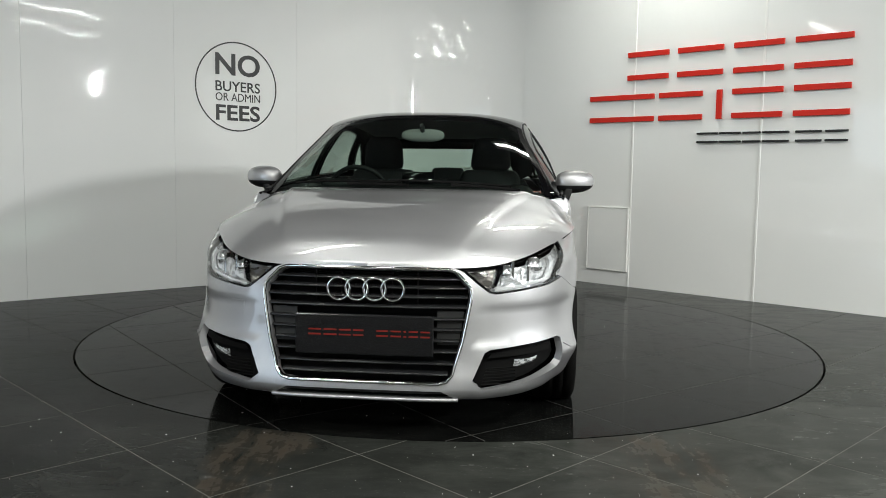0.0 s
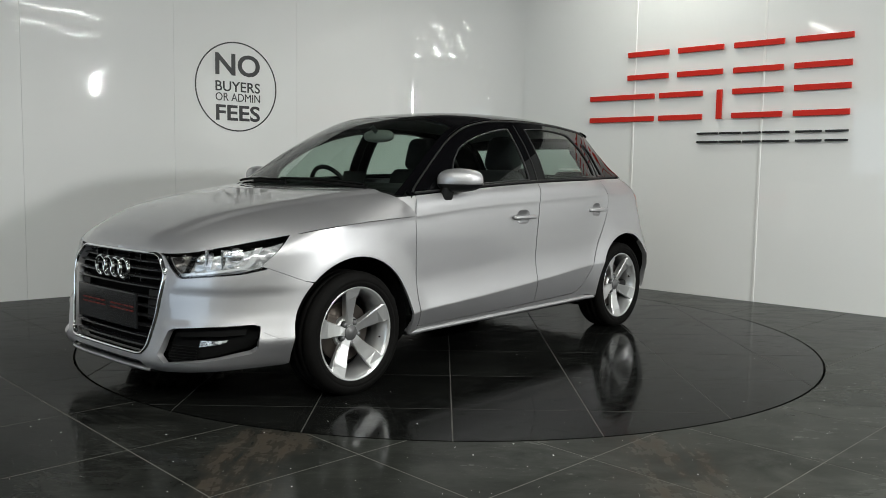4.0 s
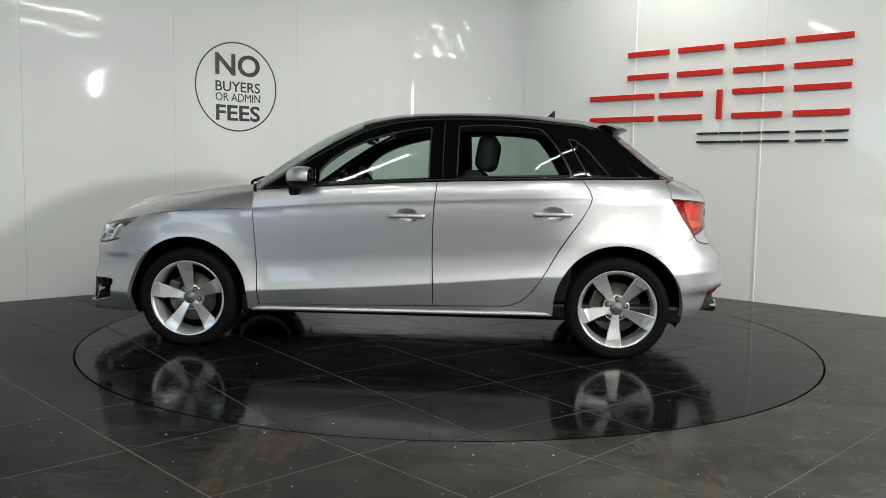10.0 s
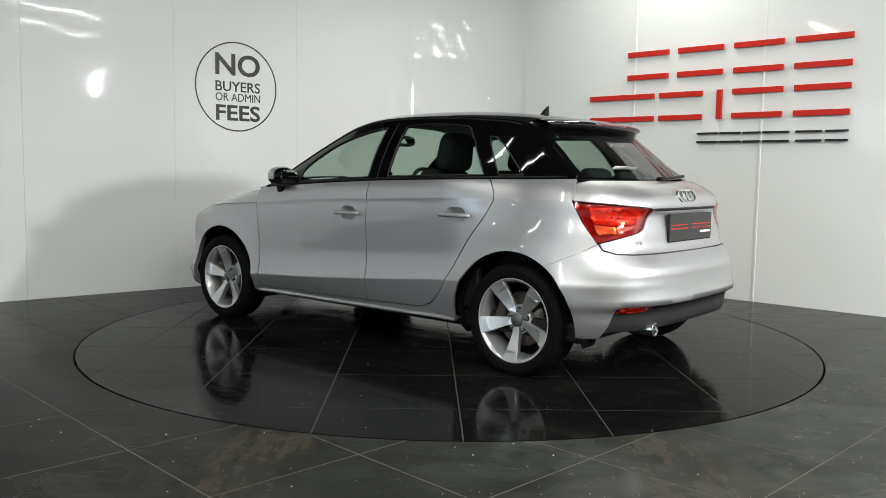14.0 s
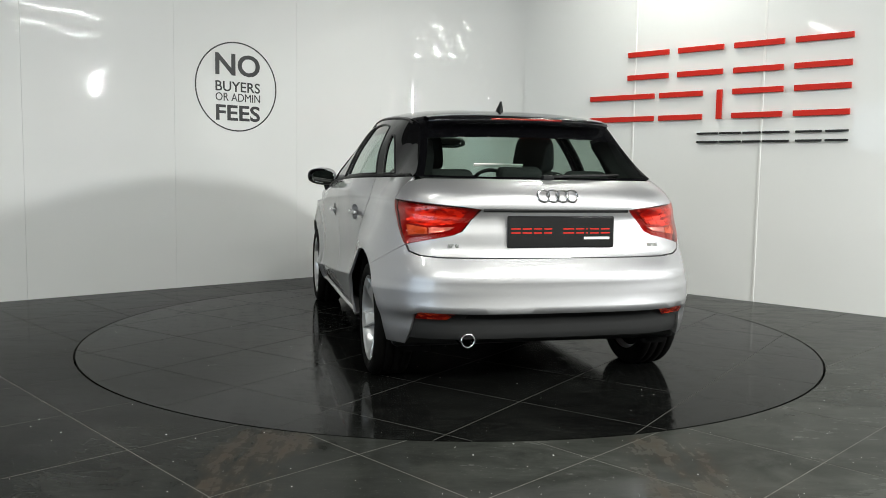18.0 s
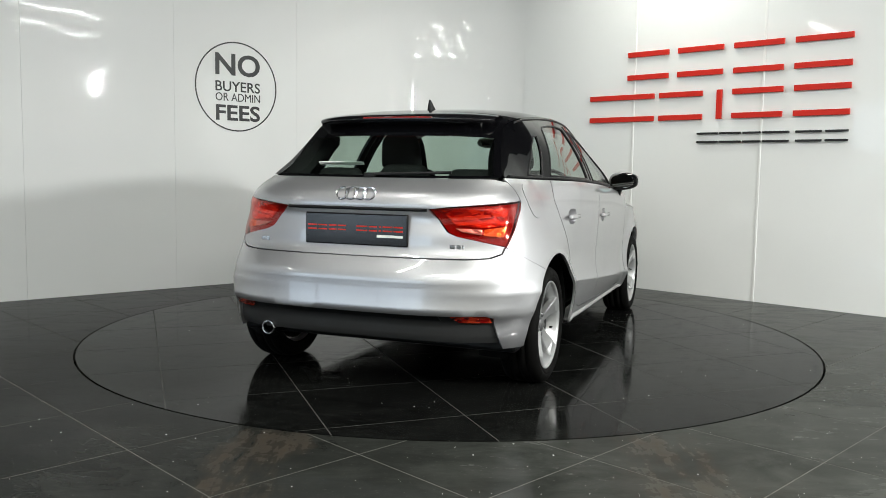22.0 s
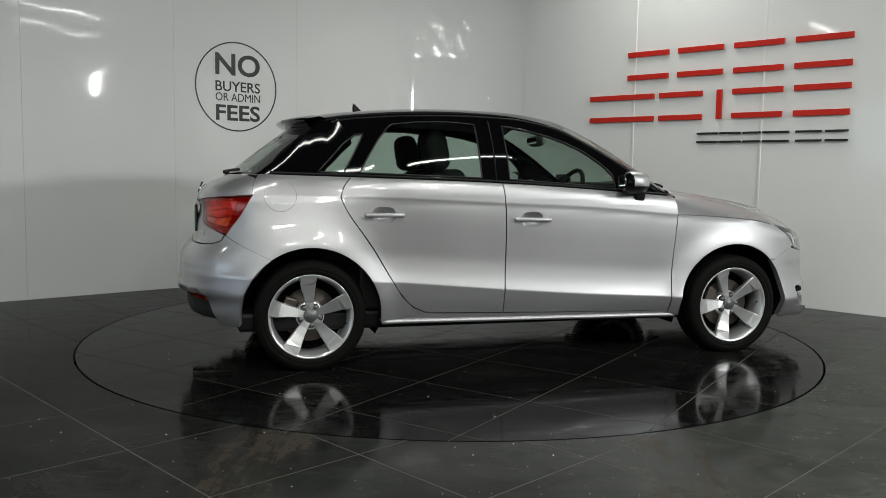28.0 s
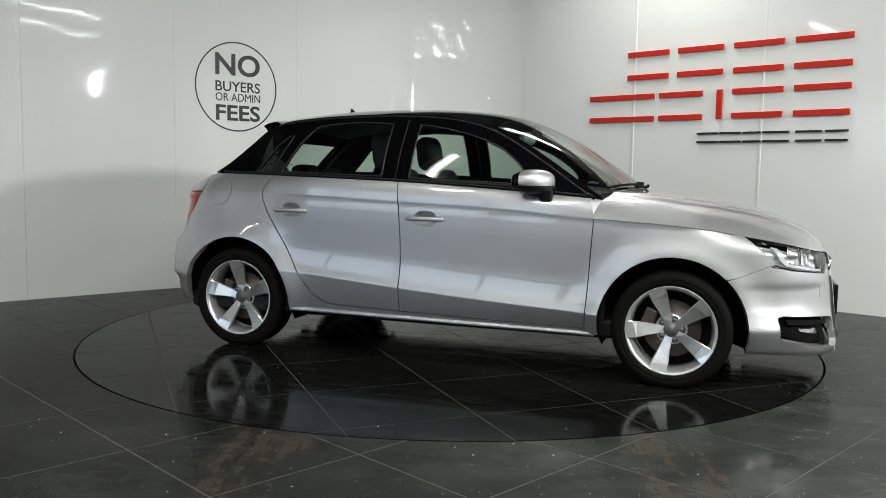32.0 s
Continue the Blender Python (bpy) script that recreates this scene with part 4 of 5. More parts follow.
def build_hood(car):
    xs = np.concatenate([np.linspace(0.835, 1.8, 40), 1.8 + (1.9715 - 1.8) * np.sin(np.linspace(0, math.pi / 2, 26))[1:]])
    u = np.linspace(-1, 1, 121)
    ts = np.sign(u) * (1 - (1 - np.abs(u)) ** 1.5)
    rows = []
    for x in xs:
        b = hood_border(x) if x < 1.9705 else np.array([x, 0.02, 0.659])
        ye, ze = b[1], b[2]
        zc = max(float(HOOD_Z(x)), ze + 0.002)
        k = np.abs(ts)
        # a crown, and a raised middle whose edges run in towards the grille
        z = ze + (zc - ze) * (1 - k ** (4.2 + 5.0 * min(1.0, max(0.0, (1.3 - x) / 0.45)) ** 1.6))
        rise = np.clip((k * ye - float(DOME(x))) / 0.05, 0, 1)
        z = z + 0.011 * (1 - rise * rise * (3 - 2 * rise)) * min(1.0, max(0.0, (1.96 - x) / 0.25))
        rows.append(np.stack([np.full_like(ts, b[0]), ye * ts, z], 1))
    p = np.array(rows)
    # the back edge follows the windscreen's foot
    back = np.clip((1.25 - xs) / 0.42, 0, 1)[:, None] ** 2
    p[:, :, 0] += back * 0.145 * (1 - np.abs(ts)[None, :] ** 2.2)
    hood = part("bonnet", grid_mesh("bonnet", p, flip=False), PAINT, car)
    # scuttle corners that close the bonnet against the doors
    for s in (1, -1):
        rows = []
        for u in np.linspace(0, 1, 9):
            t = 1 - 0.13 * u
            a = np.array([np.interp(t, ts, p[0, :, i]) for i in range(3)])
            z = 0.818 + 0.098 * u
            b = ring(0.834 - 0.012 * u, z) - np.array((0.0, 0.003, 0.0))
            rows.append([(a + (b - a) * k) * (1, s, 1) for k in np.linspace(0, 1, 4)])
        part("scuttle_corner", grid_mesh("scuttle_corner", np.array(rows), flip=s > 0), PAINT, hood)
    return p


def build_flanks(car):
    # front wing
    sill_f = 0.232
    wing = [(0.848, 0.8165), (0.8405, 0.70), (0.834, 0.60), (0.824, 0.42), (0.816, 0.262), (0.813, sill_f)] + [(0.862, sill_f)]
    wing += arch_points(HUBX, 188, 47, 34) + [(side_x(1.52, 0.552), 0.552), (side_x(1.60, 0.585), 0.585), (side_x(1.676, 0.616), 0.616), (side_x(1.70, 0.622), 0.622), (side_x(1.615, 0.700), 0.700), (side_x(1.546, 0.754), 0.754)]
    wing += [(side_x(x, float(HOOD_EDGE(x)) - 0.003), float(HOOD_EDGE(x)) - 0.003) for x in (1.50, 1.42, 1.34, 1.26, 1.18, 1.10, 1.0, 0.92)]
    both("front_wing", ring, wing, PAINT, car, step=0.026, lines=(CREASE, SHOULDER))
    # doors
    belt = lambda x: float(BELT(x)) - 0.004
    front = [(0.8435, 0.8195), (0.836, 0.70), (0.829, 0.60), (0.819, 0.42), (0.810, 0.262)] + [(0.30, 0.268), (-0.195, 0.280)]
    front += [(-0.194, 0.40), (-0.188, 0.55), (-0.189, 0.70), (-0.196, 0.84), (-0.206, 0.93), (-0.211, belt(-0.211))]
    front += [(x, belt(x)) for x in np.linspace(-0.12, 0.80, 14)] + [(0.822, belt(0.82)), (0.838, 0.870)]
    fd = both("front_door", ring, front, PAINT, car, holes=[cup_outline(*HANDLES[0])], step=0.028, lines=(CREASE, SHOULDER))
    rear = [(-0.200, 0.280), (-0.45, 0.286), (-0.60, 0.290)] + smooth_line([(-0.63, 0.294), (-0.70, 0.325), (-0.762, 0.387), (-0.835, 0.50), (-0.902, 0.615), (-0.97, 0.715), (-1.026, 0.793), (-1.066, 0.865), (-1.078, 0.900)], 3)
    rear += smooth_line([(-1.078, 0.900), (-1.062, 0.945), (-1.034, 0.985), (-1.018, belt(-1.018))], 3)[1:]
    rear += [(x, belt(x)) for x in np.linspace(-0.94, -0.28, 10)] + [(-0.217, belt(-0.217)), (-0.212, 0.93), (-0.202, 0.84), (-0.195, 0.70), (-0.194, 0.55), (-0.200, 0.40)]
    rd = both("rear_door", ring, rear, PAINT, car, holes=[cup_outline(*HANDLES[1])], step=0.028, lines=(CREASE, SHOULDER))
    for k, s in enumerate((1, -1)):
        build_handle(fd[k], *HANDLES[0], s)
        build_handle(rd[k], *HANDLES[1], s)
    # rear quarter
    quarter = [(-0.606, 0.285), (-0.64, 0.290), (-0.705, 0.320), (-0.768, 0.384), (-0.841, 0.498), (-0.908, 0.613), (-0.976, 0.713), (-1.032, 0.791), (-1.072, 0.865), (-1.084, 0.900), (-1.068, 0.947), (-1.040, 0.987), (-1.024, belt(-1.024))]
    quarter = quarter[::-1]
    quarter = [(x, z) for x, z in quarter] + [(-0.80, 0.262), (-0.874, 0.250)] + arch_points(-HUBX, 5, 124, 30)
    quarter += [(side_x(-1.50, 0.612), 0.612), (side_x(-1.58, 0.650), 0.650), (side_x(-1.655, 0.698), 0.698)]
    quarter += [(side_x(-1.588, 0.79), 0.79), (side_x(-1.553, 0.848), 0.848), (side_x(-1.519, 0.905), 0.905)]
    quarter += [(side_x(-1.512, 0.952), 0.952), (side_x(-1.500, 0.990), 0.990), (side_x(-1.485, 1.010), 1.010)]
    quarter += [(side_x(x, belt(x)), belt(x)) for x in (-1.44, -1.38, -1.3, -1.2, -1.12)]
    qs = both("rear_quarter", ring, quarter, PAINT, car, step=0.026, lines=(CREASE, SHOULDER))
    # recessed flange behind the joint with the tailgate
    both("quarter_flange", ring, [(side_x(-1.44, 0.990), 0.990), (side_x(-1.48, 0.912), 0.912), (tail_y(0.64, 0.912), 0.912), (tail_y(0.58, 0.990), 0.990)], PAINT, car, step=0.03, lift=-0.005, thick=0.003)
    # fuel filler flap on the car's right
    flap = [(side_x(x, z), z) for x, z in arc(-1.385, 0.903, 0.080, 0, 360, 40)[:-1]]
    part("fuel_flap", shell("fuel_flap", ring, flap, (), 0.02, 0.003, 0.0016, -1, True), PAINT, qs[1])
    pts = [ring(a, z) * (1, -1, 1) for a, z in flap]
    part("flap_joint", mesh_from("flap_joint", *tube(pts, 0.0014, 5, True)), GREY, qs[1], "dark joint round the flap")
    # sills
    sill = [(0.862, 0.228), (0.816, 0.228), (0.809, 0.257), (0.30, 0.263), (-0.20, 0.273), (-0.62, 0.284), (-0.80, 0.258), (-0.872, 0.246), (-0.868, 0.236), (0.855, 0.220)]
    sills = both("sill", ring, sill, PAINT, car, step=0.03, thick=0.05)
    for k, s in enumerate((1, -1)):
        rows = []
        for x in np.linspace(0.852, -0.862, 35):
            z = float(SILL(x))
            y = float(ring(x, z)[1])
            out = min(1.0, (0.875 - abs(x)) / 0.07)
            rows.append([(x, s * (y + dy * (out if dy > 0 else 1) - 0.004 * (1 - out)), z + dz) for dy, dz in ((-0.004, 0.020), (0.006, 0.016), (0.013, 0.009), (0.014, 0.000), (0.008, -0.007), (-0.03, -0.012), (-0.07, -0.008))])
        part("sill_lip", grid_mesh("sill_lip", np.array(rows), flip=s > 0), PAINT, sills[k], "silver lip along the sill")
    under = [(0.86, 0.222), (-0.868, 0.236), (-0.868, 0.168), (0.86, 0.155)]
    both("sill_foot", ring, under, PITBLACK, car, step=0.05, lift=-0.075, thick=0.02)
    # wheel arch liners
    for s in (1, -1):
        for hx in (HUBX, -HUBX):
            verts, faces = [], []
            pts = arc(hx, HUBZ, 0.362, -18, 198, 36)
            for x, z in pts:
                lip = min(0.80, float(ring(side_x(x, max(z, 0.17)), max(z, 0.17))[1]) - 0.035)
                for y, r in ((lip, 1.0), (0.60, 1.0), (0.55, 0.98)):
                    verts.append((hx + (x - hx) * r, y * s, HUBZ + (z - HUBZ) * r))
            n = 3
            for i in range(36):
                for k in range(2):
                    a = i * n + k
                    faces.append((a, a + 1, a + n + 1, a + n))
            k0 = len(verts)
            verts.append((hx, 0.55 * s, HUBZ))
            for i in range(36):
                faces.append((i * n + 2, k0, (i + 1) * n + 2))
            part("arch_liner", mesh_from("arch_liner", verts, faces), PITBLACK, car, "black plastic wheel arch liner")


HANDLES = ((-0.045, 0.786), (-0.862, 0.808))


def cup_outline(x, z):
    return [(x + 0.062 * math.copysign(abs(math.cos(t)) ** 0.7, math.cos(t)), z + 0.001 + 0.042 * math.copysign(abs(math.sin(t)) ** 0.8, math.sin(t))) for t in np.linspace(0, 2 * math.pi, 33)[:-1]]


def build_handle(door, x, z, s):
    y = float(ring(x, z)[1])
    bar = box_bm(-0.107, 0.107, -0.004, 0.017, -0.015, 0.015, 0.010, segments=3)
    for v in bar.verts:
        k = abs(v.co.x) / 0.105
        v.co.y -= 0.012 * k**3
        v.co.z *= 1 - 0.25 * k**2
    bar.transform(Matrix.Translation((x, (y + 0.018), z)))
    if s < 0:
        bmesh.ops.scale(bar, vec=(1, -1, 1), verts=bar.verts)
        bmesh.ops.reverse_faces(bar, faces=bar.faces)
    part("handle", bar, PAINT, door, "silver pull handle", 40)
    rim = np.array(cup_outline(x, z))
    mid = np.array((x, z))
    rows = []
    for k in np.linspace(1.0, 0.05, 9):
        q = mid + (rim - mid) * k
        p = ring(q[:, 0], q[:, 1])
        p[:, 1] -= 0.026 * (1 - k**2.4)
        rows.append(np.concatenate([p, p[:1]]) * (1, s, 1))
    part("handle_cup", grid_mesh("handle_cup", np.array(rows), flip=s < 0), PAINT, door, "hollow behind the handle")


def build_glasshouse(car):
    def top_sheet(name, s0, s1, t0, t1, ns, nt, mat, lift=0.0, label="", parent=car):
        s, t = np.meshgrid(np.linspace(s0, s1, ns), np.linspace(t0, t1, nt), indexing="ij")
        p = top(s, t)
        if lift:
            p = p + np.array((0, 0, lift))
        return part(name, grid_mesh(name, p, flip=True), mat, parent, label)
    shield = top_sheet("windscreen", 0.05, 3.86, -0.95, 0.95, 40, 41, GLASS, 0.0, "clear windscreen glass")
    for a, b in ((-1.0, -0.95), (0.95, 1.0)):
        top_sheet("windscreen_edge", 0.0, 4.0, a, b, 30, 4, BLACK, 0.0, "black windscreen border", shield)
    top_sheet("sun_band", 3.62, 4.0, -0.95, 0.95, 6, 41, BLACK, 0.001, "black top band", shield)
    roof = top_sheet("roof", 4.0, 10.0, -1.0, 1.0, 46, 41, ROOFBLACK, 0.0, "gloss black roof panel")
    back = top_sheet("rear_window", 10.80, 12.88, -0.94, 0.94, 26, 35, GLASS, 0.0, "dark rear window glass")
    for a, b in ((-1.0, -0.94), (0.94, 1.0)):
        top_sheet("rear_window_edge", 10.0, 13.0, a, b, 24, 6, BLACK, 0.0, "black rear window border", back)
    # black top border, widened to paint in the shadow under the spoiler
    top_sheet("rear_window_top_shade", 10.0, 10.80, -0.94, 0.94, 6, 35, BLACK, 0.0, "", back)
    top_sheet("rear_window_foot", 12.88, 13.0, -0.94, 0.94, 3, 35, BLACK, 0.0, "", back)
    # inner roof lining
    s, t = np.meshgrid(np.linspace(3.9, 10.0, 30), np.linspace(-0.97, 0.97, 25), indexing="ij")
    part("headliner", grid_mesh("headliner", top(s, t) - np.array((0, 0, 0.03))), LINING, car, "grey roof lining")
    # the sides: black pillars round the panes
    edge = lambda x: float(EDGE_Z(x)) + 0.0
    foot = lambda x: float(BELT(x)) - 0.002
    pane_f = [(0.470, foot(0.47) + 0.022), (0.470, 1.03), (0.440, 1.072), (0.40, 1.108), (0.32, 1.166), (0.22, 1.211), (0.12, 1.243), (0.0, 1.271), (-0.10, 1.288), (-0.160, 1.294), (-0.163, foot(-0.16) + 0.022)]
    pane_r = [(-0.322, foot(-0.32) + 0.022), (-0.322, 1.298), (-0.42, 1.306), (-0.52, 1.309), (-0.66, 1.302), (-0.78, 1.288), (-0.805, 1.275), (-0.87, 1.200), (-0.93, 1.105), (-0.975, foot(-0.975) + 0.022)]
    pane_q = [(-1.055, foot(-1.055) + 0.020), (-0.965, 1.190), (-0.945, 1.232), (-0.985, 1.226), (-1.05, 1.176), (-1.13, 1.085), (-1.185, foot(-1.185) + 0.020)]
    line = [(x, edge(x)) for x in np.concatenate([np.linspace(0.842, 0.20, 22), np.linspace(0.15, -1.15, 34), np.linspace(-1.18, -1.472, 14)])]
    base = [(x, foot(x)) for x in np.linspace(-1.466, 0.84, 50)]
    frames = both("window_frame", cabin, line + base, BLACK, car, holes=[pane_f, pane_r, pane_q], step=0.03, label="gloss black pillars and window frames")
    lining = [(-1.205, 1.035), (-1.145, 1.10), (-1.07, 1.185), (-1.01, 1.238), (-1.10, 1.275), (-1.17, 1.255), (-1.27, 1.175), (-1.38, 1.075), (-1.42, 1.035)]
    both("pillar_lining", cabin, lining, TRIM, car, step=0.04, lift=-0.014, thick=0.10, label="black inner pillar lining")
    for pane in (pane_f, pane_r, pane_q):
        both("side_window", cabin, pane, GLASS, car, step=0.035, lift=-0.004, thick=0.0, label="clear side window glass")
        for k, side in enumerate((1, -1)):
            pts = [cabin(x, z) * (1, side, 1) for x, z in resample(pane, 0.025)]
            part("window_seal", mesh_from("window_seal", *tube(pts, 0.0045, 6, True)), SEAL, frames[k], "satin black window seal")
    # bright line at the belt is black rubber; joints between the doors' frames
    for k, s in enumerate((1, -1)):
        pts = [cabin(x, foot(x) + 0.008) * (1, s, 1) + np.array((0, 0.004 * s, 0)) for x in np.linspace(-1.43, 0.80, 40)]
        part("belt_seal", mesh_from("belt_seal", *tube(pts, 0.008, 6)), TRIM, frames[k], "black rubber belt seal")
        pts = [cabin(x, edge(x) - 0.012) * (1, s, 1) for x in np.linspace(0.80, -1.10, 60)]
        part("roof_seal", mesh_from("roof_seal", *tube(pts, 0.006, 6)), TRIM, frames[k])
        pts = [cabin(-0.24 + 0.008 * math.sin(q), z) * (1, s, 1) + np.array((0, 0.001 * s, 0)) for q, z in ((0, 0.99), (0.2, 1.1), (0.4, 1.2), (0.5, 1.32))]
        part("door_joint", mesh_from("door_joint", *tube(pts, 0.004, 5)), TRIM, frames[k])
    # roof spoiler with a high brake light
    ts = np.linspace(-0.93, 0.93, 41)
    rows = []
    for s, lift, push in ((9.3, 0.000, 0.0), (9.8, 0.010, -0.01), (10.1, 0.016, -0.055), (10.16, 0.010, -0.088), (10.18, -0.002, -0.092), (10.2, -0.016, -0.055), (10.3, -0.022, -0.0)):
        p = top(np.full_like(ts, s), ts)
        fade = 1 - np.abs(ts / 0.93) ** 6
        p[:, 0] += push * (0.5 + 0.5 * fade)
        flat = min(1.0, max(0.0, (s - 9.3) / 0.7))
        level = float(top(s, 0.0)[2]) - 0.006 * ts**2
        p[:, 2] += (level - p[:, 2]) * flat * (0.9 if s < 10.25 else 0.4)
        p[:, 2] += lift * (0.6 + 0.4 * fade) + 0.001
        rows.append(p)
    spoiler = part("roof_spoiler", grid_mesh("roof_spoiler", np.array(rows), flip=True), ROOFBLACK, car, "gloss black roof spoiler")
    q = top(np.full(9, 10.18), np.linspace(-0.36, 0.36, 9))
    strip = [(p[0] - 0.087, p[1], p[2] + 0.008) for p in q]
    part("high_brake_light", mesh_from("high_brake_light", *tube(strip, 0.0055, 8)), REDDARK, spoiler, "red high brake light")
    # aerial
    bm = bmesh.new()
    bmesh.ops.create_cone(bm, segments=16, radius1=0.024, radius2=0.005, depth=0.06, cap_ends=True)
    for v in bm.verts:
        v.co.x = v.co.x * (1.6 if v.co.z < 0 else 1.0) - (0.03 if v.co.z > 0 else 0)
    bm.transform(Matrix.Translation((-0.86, 0, 1.408)))
    part("aerial", bm, TRIM, roof, "black roof aerial", 60)


def build_tail(car):
    lamp = [(side_x(-1.525, 0.900), 0.900), (side_x(-1.560, 0.845), 0.845), (side_x(-1.593, 0.79), 0.79), (side_x(-1.650, 0.703), 0.703), (tail_y(0.62, 0.722), 0.722), (tail_y(0.50, 0.748), 0.748), (tail_y(0.462, 0.766), 0.766), (tail_y(0.42, 0.815), 0.815), (tail_y(0.372, 0.862), 0.862), (tail_y(0.46, 0.874), 0.874), (tail_y(0.60, 0.887), 0.887)]
    gate_half = [(-2.4, 0.646), (tail_y(0.55, 0.648), 0.648), (tail_y(0.64, 0.654), 0.654), (tail_y(0.685, 0.672), 0.672), (side_x(-1.668, 0.694), 0.694)]
    # tailgate: below and between the lamps, up to the window's foot
    g = [(a, z) for a, z in gate_half] + [(side_x(-1.662, 0.699), 0.699), (tail_y(0.62, 0.719), 0.719), (tail_y(0.50, 0.745), 0.745), (tail_y(0.455, 0.763), 0.763), (tail_y(0.415, 0.815), 0.815), (tail_y(0.364, 0.8655), 0.8655), (tail_y(0.46, 0.878), 0.878), (tail_y(0.60, 0.891), 0.891), (side_x(-1.526, 0.906), 0.906)]
    g += [(side_x(-1.518, 0.952), 0.952), (side_x(-1.506, 0.990), 0.990), (tail_y(0.59, 1.003), 1.003), (tail_y(0.4, 1.004), 1.004), (tail_y(0.2, 1.004), 1.004)]
    outline = g + [(-4.8 - a, z) for a, z in g[::-1] if a > -2.4]
    gate = part("tailgate", shell("tailgate", ring, outline, (), 0.026, 0.014, 0.0, 1, True), PAINT, car)
    # black bar that stands in for the shadow of the ledge over the plate
    pts = [ring(tail_y(y, 0.862), 0.862) + np.array((0.004, 0, 0)) for y in np.linspace(0.36, -0.36, 25)]
    part("ledge_shade", mesh_from("ledge_shade", *tube(pts, 0.0085, 8)), TRIM, gate, "black bar standing in for the ledge's shadow over the plate")
    plate = part("rear_plate", box_bm(-1.813, -1.797, -0.279, 0.252, 0.690, 0.838, 0.006), PLATEBLACK, car, "black show plate with red and white bars")
    for y0, y1 in ((0.235, 0.19), (0.18, 0.135), (0.125, 0.085), (0.075, 0.035), (-0.02, -0.075), (-0.085, -0.125), (-0.135, -0.145), (-0.155, -0.20), (-0.21, -0.255)):
        for z in (0.757, 0.776):
            part("bar", box_bm(-1.8142, -1.8132, y1, y0, z, z + 0.006), SIGNRED, plate)
    part("bar", box_bm(-1.8142, -1.8132, -0.255, -0.125, 0.730, 0.742), WHITE, plate)
    for k in range(4):
        v, f = lathe([(0.024, -0.004), (0.026, 0.003), (0.0295, 0.006), (0.033, 0.003), (0.035, -0.004)], 32, "y")
        x = float(TAIL(0.93)) - 0.004
        ob = part("emblem_ring", mesh_from("emblem_ring", [(-b, a, c) for a, b, c in v], f[::-1]), CHROME, gate, "chrome ring emblem")
        ob.matrix_local = Matrix.Translation((x, (k - 1.5) * 0.047, 0.930)) @ Matrix.Rotation(radians(24), 4, "Y")
    for y0, y1 in ((0.525, 0.495), (0.49, 0.475), (-0.47, -0.495), (-0.50, -0.52), (-0.525, -0.532)):
        c = ring(tail_y((y0 + y1) / 2, 0.70), 0.70)
        part("badge", box_bm(c[0] - 0.004, c[0] + 0.004, min(y0, y1), max(y0, y1), 0.690, 0.708, 0.001), CHROME, gate, "small chrome badge bar")
    # tail lamps
    for s in (1, -1):
        body = part("tail_lamp", shell("tail_lamp", ring, lamp, (), 0.024, 0.02, -0.018, s, True), REDDARK, car, "red tail lamp with clear and amber lower part")
        def put(name, yz, mat, deep, label=""):
            o = [(tail_y(y, z), z) for y, z in yz]
            part(name, shell(name, ring, o, (), 0.02, 0.008, deep, s, True), mat, body, label)
        put("brake_field", [(0.700, 0.874), (0.694, 0.800), (0.60, 0.788), (0.49, 0.798), (0.445, 0.838), (0.42, 0.856), (0.50, 0.862), (0.60, 0.872)], REDLAMP, -0.010, "bright red brake field")
        # rows of paler bars paint the sparkle into the brake field
        for y0, y1, z in ((0.690, 0.640, 0.846), (0.630, 0.580, 0.838), (0.572, 0.522, 0.830), (0.514, 0.470, 0.826), (0.660, 0.610, 0.816), (0.600, 0.550, 0.810), (0.542, 0.500, 0.806)):
            put("sparkle_bar", [(y0, z + 0.006), (y0 + 0.004, z - 0.006), (y1 + 0.004, z - 0.010), (y1 - 0.006, z + 0.004)], REDBRIGHT, -0.006)
        put("turn_lamp", [(0.695, 0.792), (0.690, 0.744), (0.612, 0.752), (0.612, 0.780)], AMBER, -0.008, "amber turn lamp")
        put("reversing_lamp", [(0.604, 0.780), (0.604, 0.754), (0.52, 0.769), (0.49, 0.784)], LAMPBOWL, -0.008, "clear reversing lamp")
        part("lamp_cover", shell("lamp_cover", ring, lamp, (), 0.022, 0.004, 0.001, s, True), REDGLASS, body, "glossy clear lamp cover")
    # rear bumper
    low = [(side_x(-1.593, 0.240), 0.240), (side_x(-1.625, 0.238), 0.238), (tail_y(0.700, 0.236), 0.236), (tail_y(0.688, 0.30), 0.30), (tail_y(0.680, 0.385), 0.385), (tail_y(0.655, 0.399), 0.399), (tail_y(0.45, 0.399), 0.399), (-2.4, 0.398)]
    up = [(-2.4, 0.640), (tail_y(0.55, 0.642), 0.642), (tail_y(0.645, 0.648), 0.648), (tail_y(0.69, 0.666), 0.666), (side_x(-1.657, 0.6960), 0.6960), (side_x(-1.58, 0.6485), 0.6485), (side_x(-1.50, 0.6105), 0.6105)]
    cut = [(side_x(x, z), z) for x, z in arc(-HUBX, HUBZ, ARCH, 124.3, 187, 18)]
    outline = low[:-1] + [(-4.8 - a, z) for a, z in low[:-1][::-1]] + [(-4.8 - a, z) for a, z in cut[::-1]] + [(-4.8 - a, z) for a, z in up[1:][::-1]] + up[1:] + cut
    bumper = part("rear_bumper", shell("rear_bumper", ring, outline, (), 0.026, 0.03, 0.0, 1, True), PAINT, car)
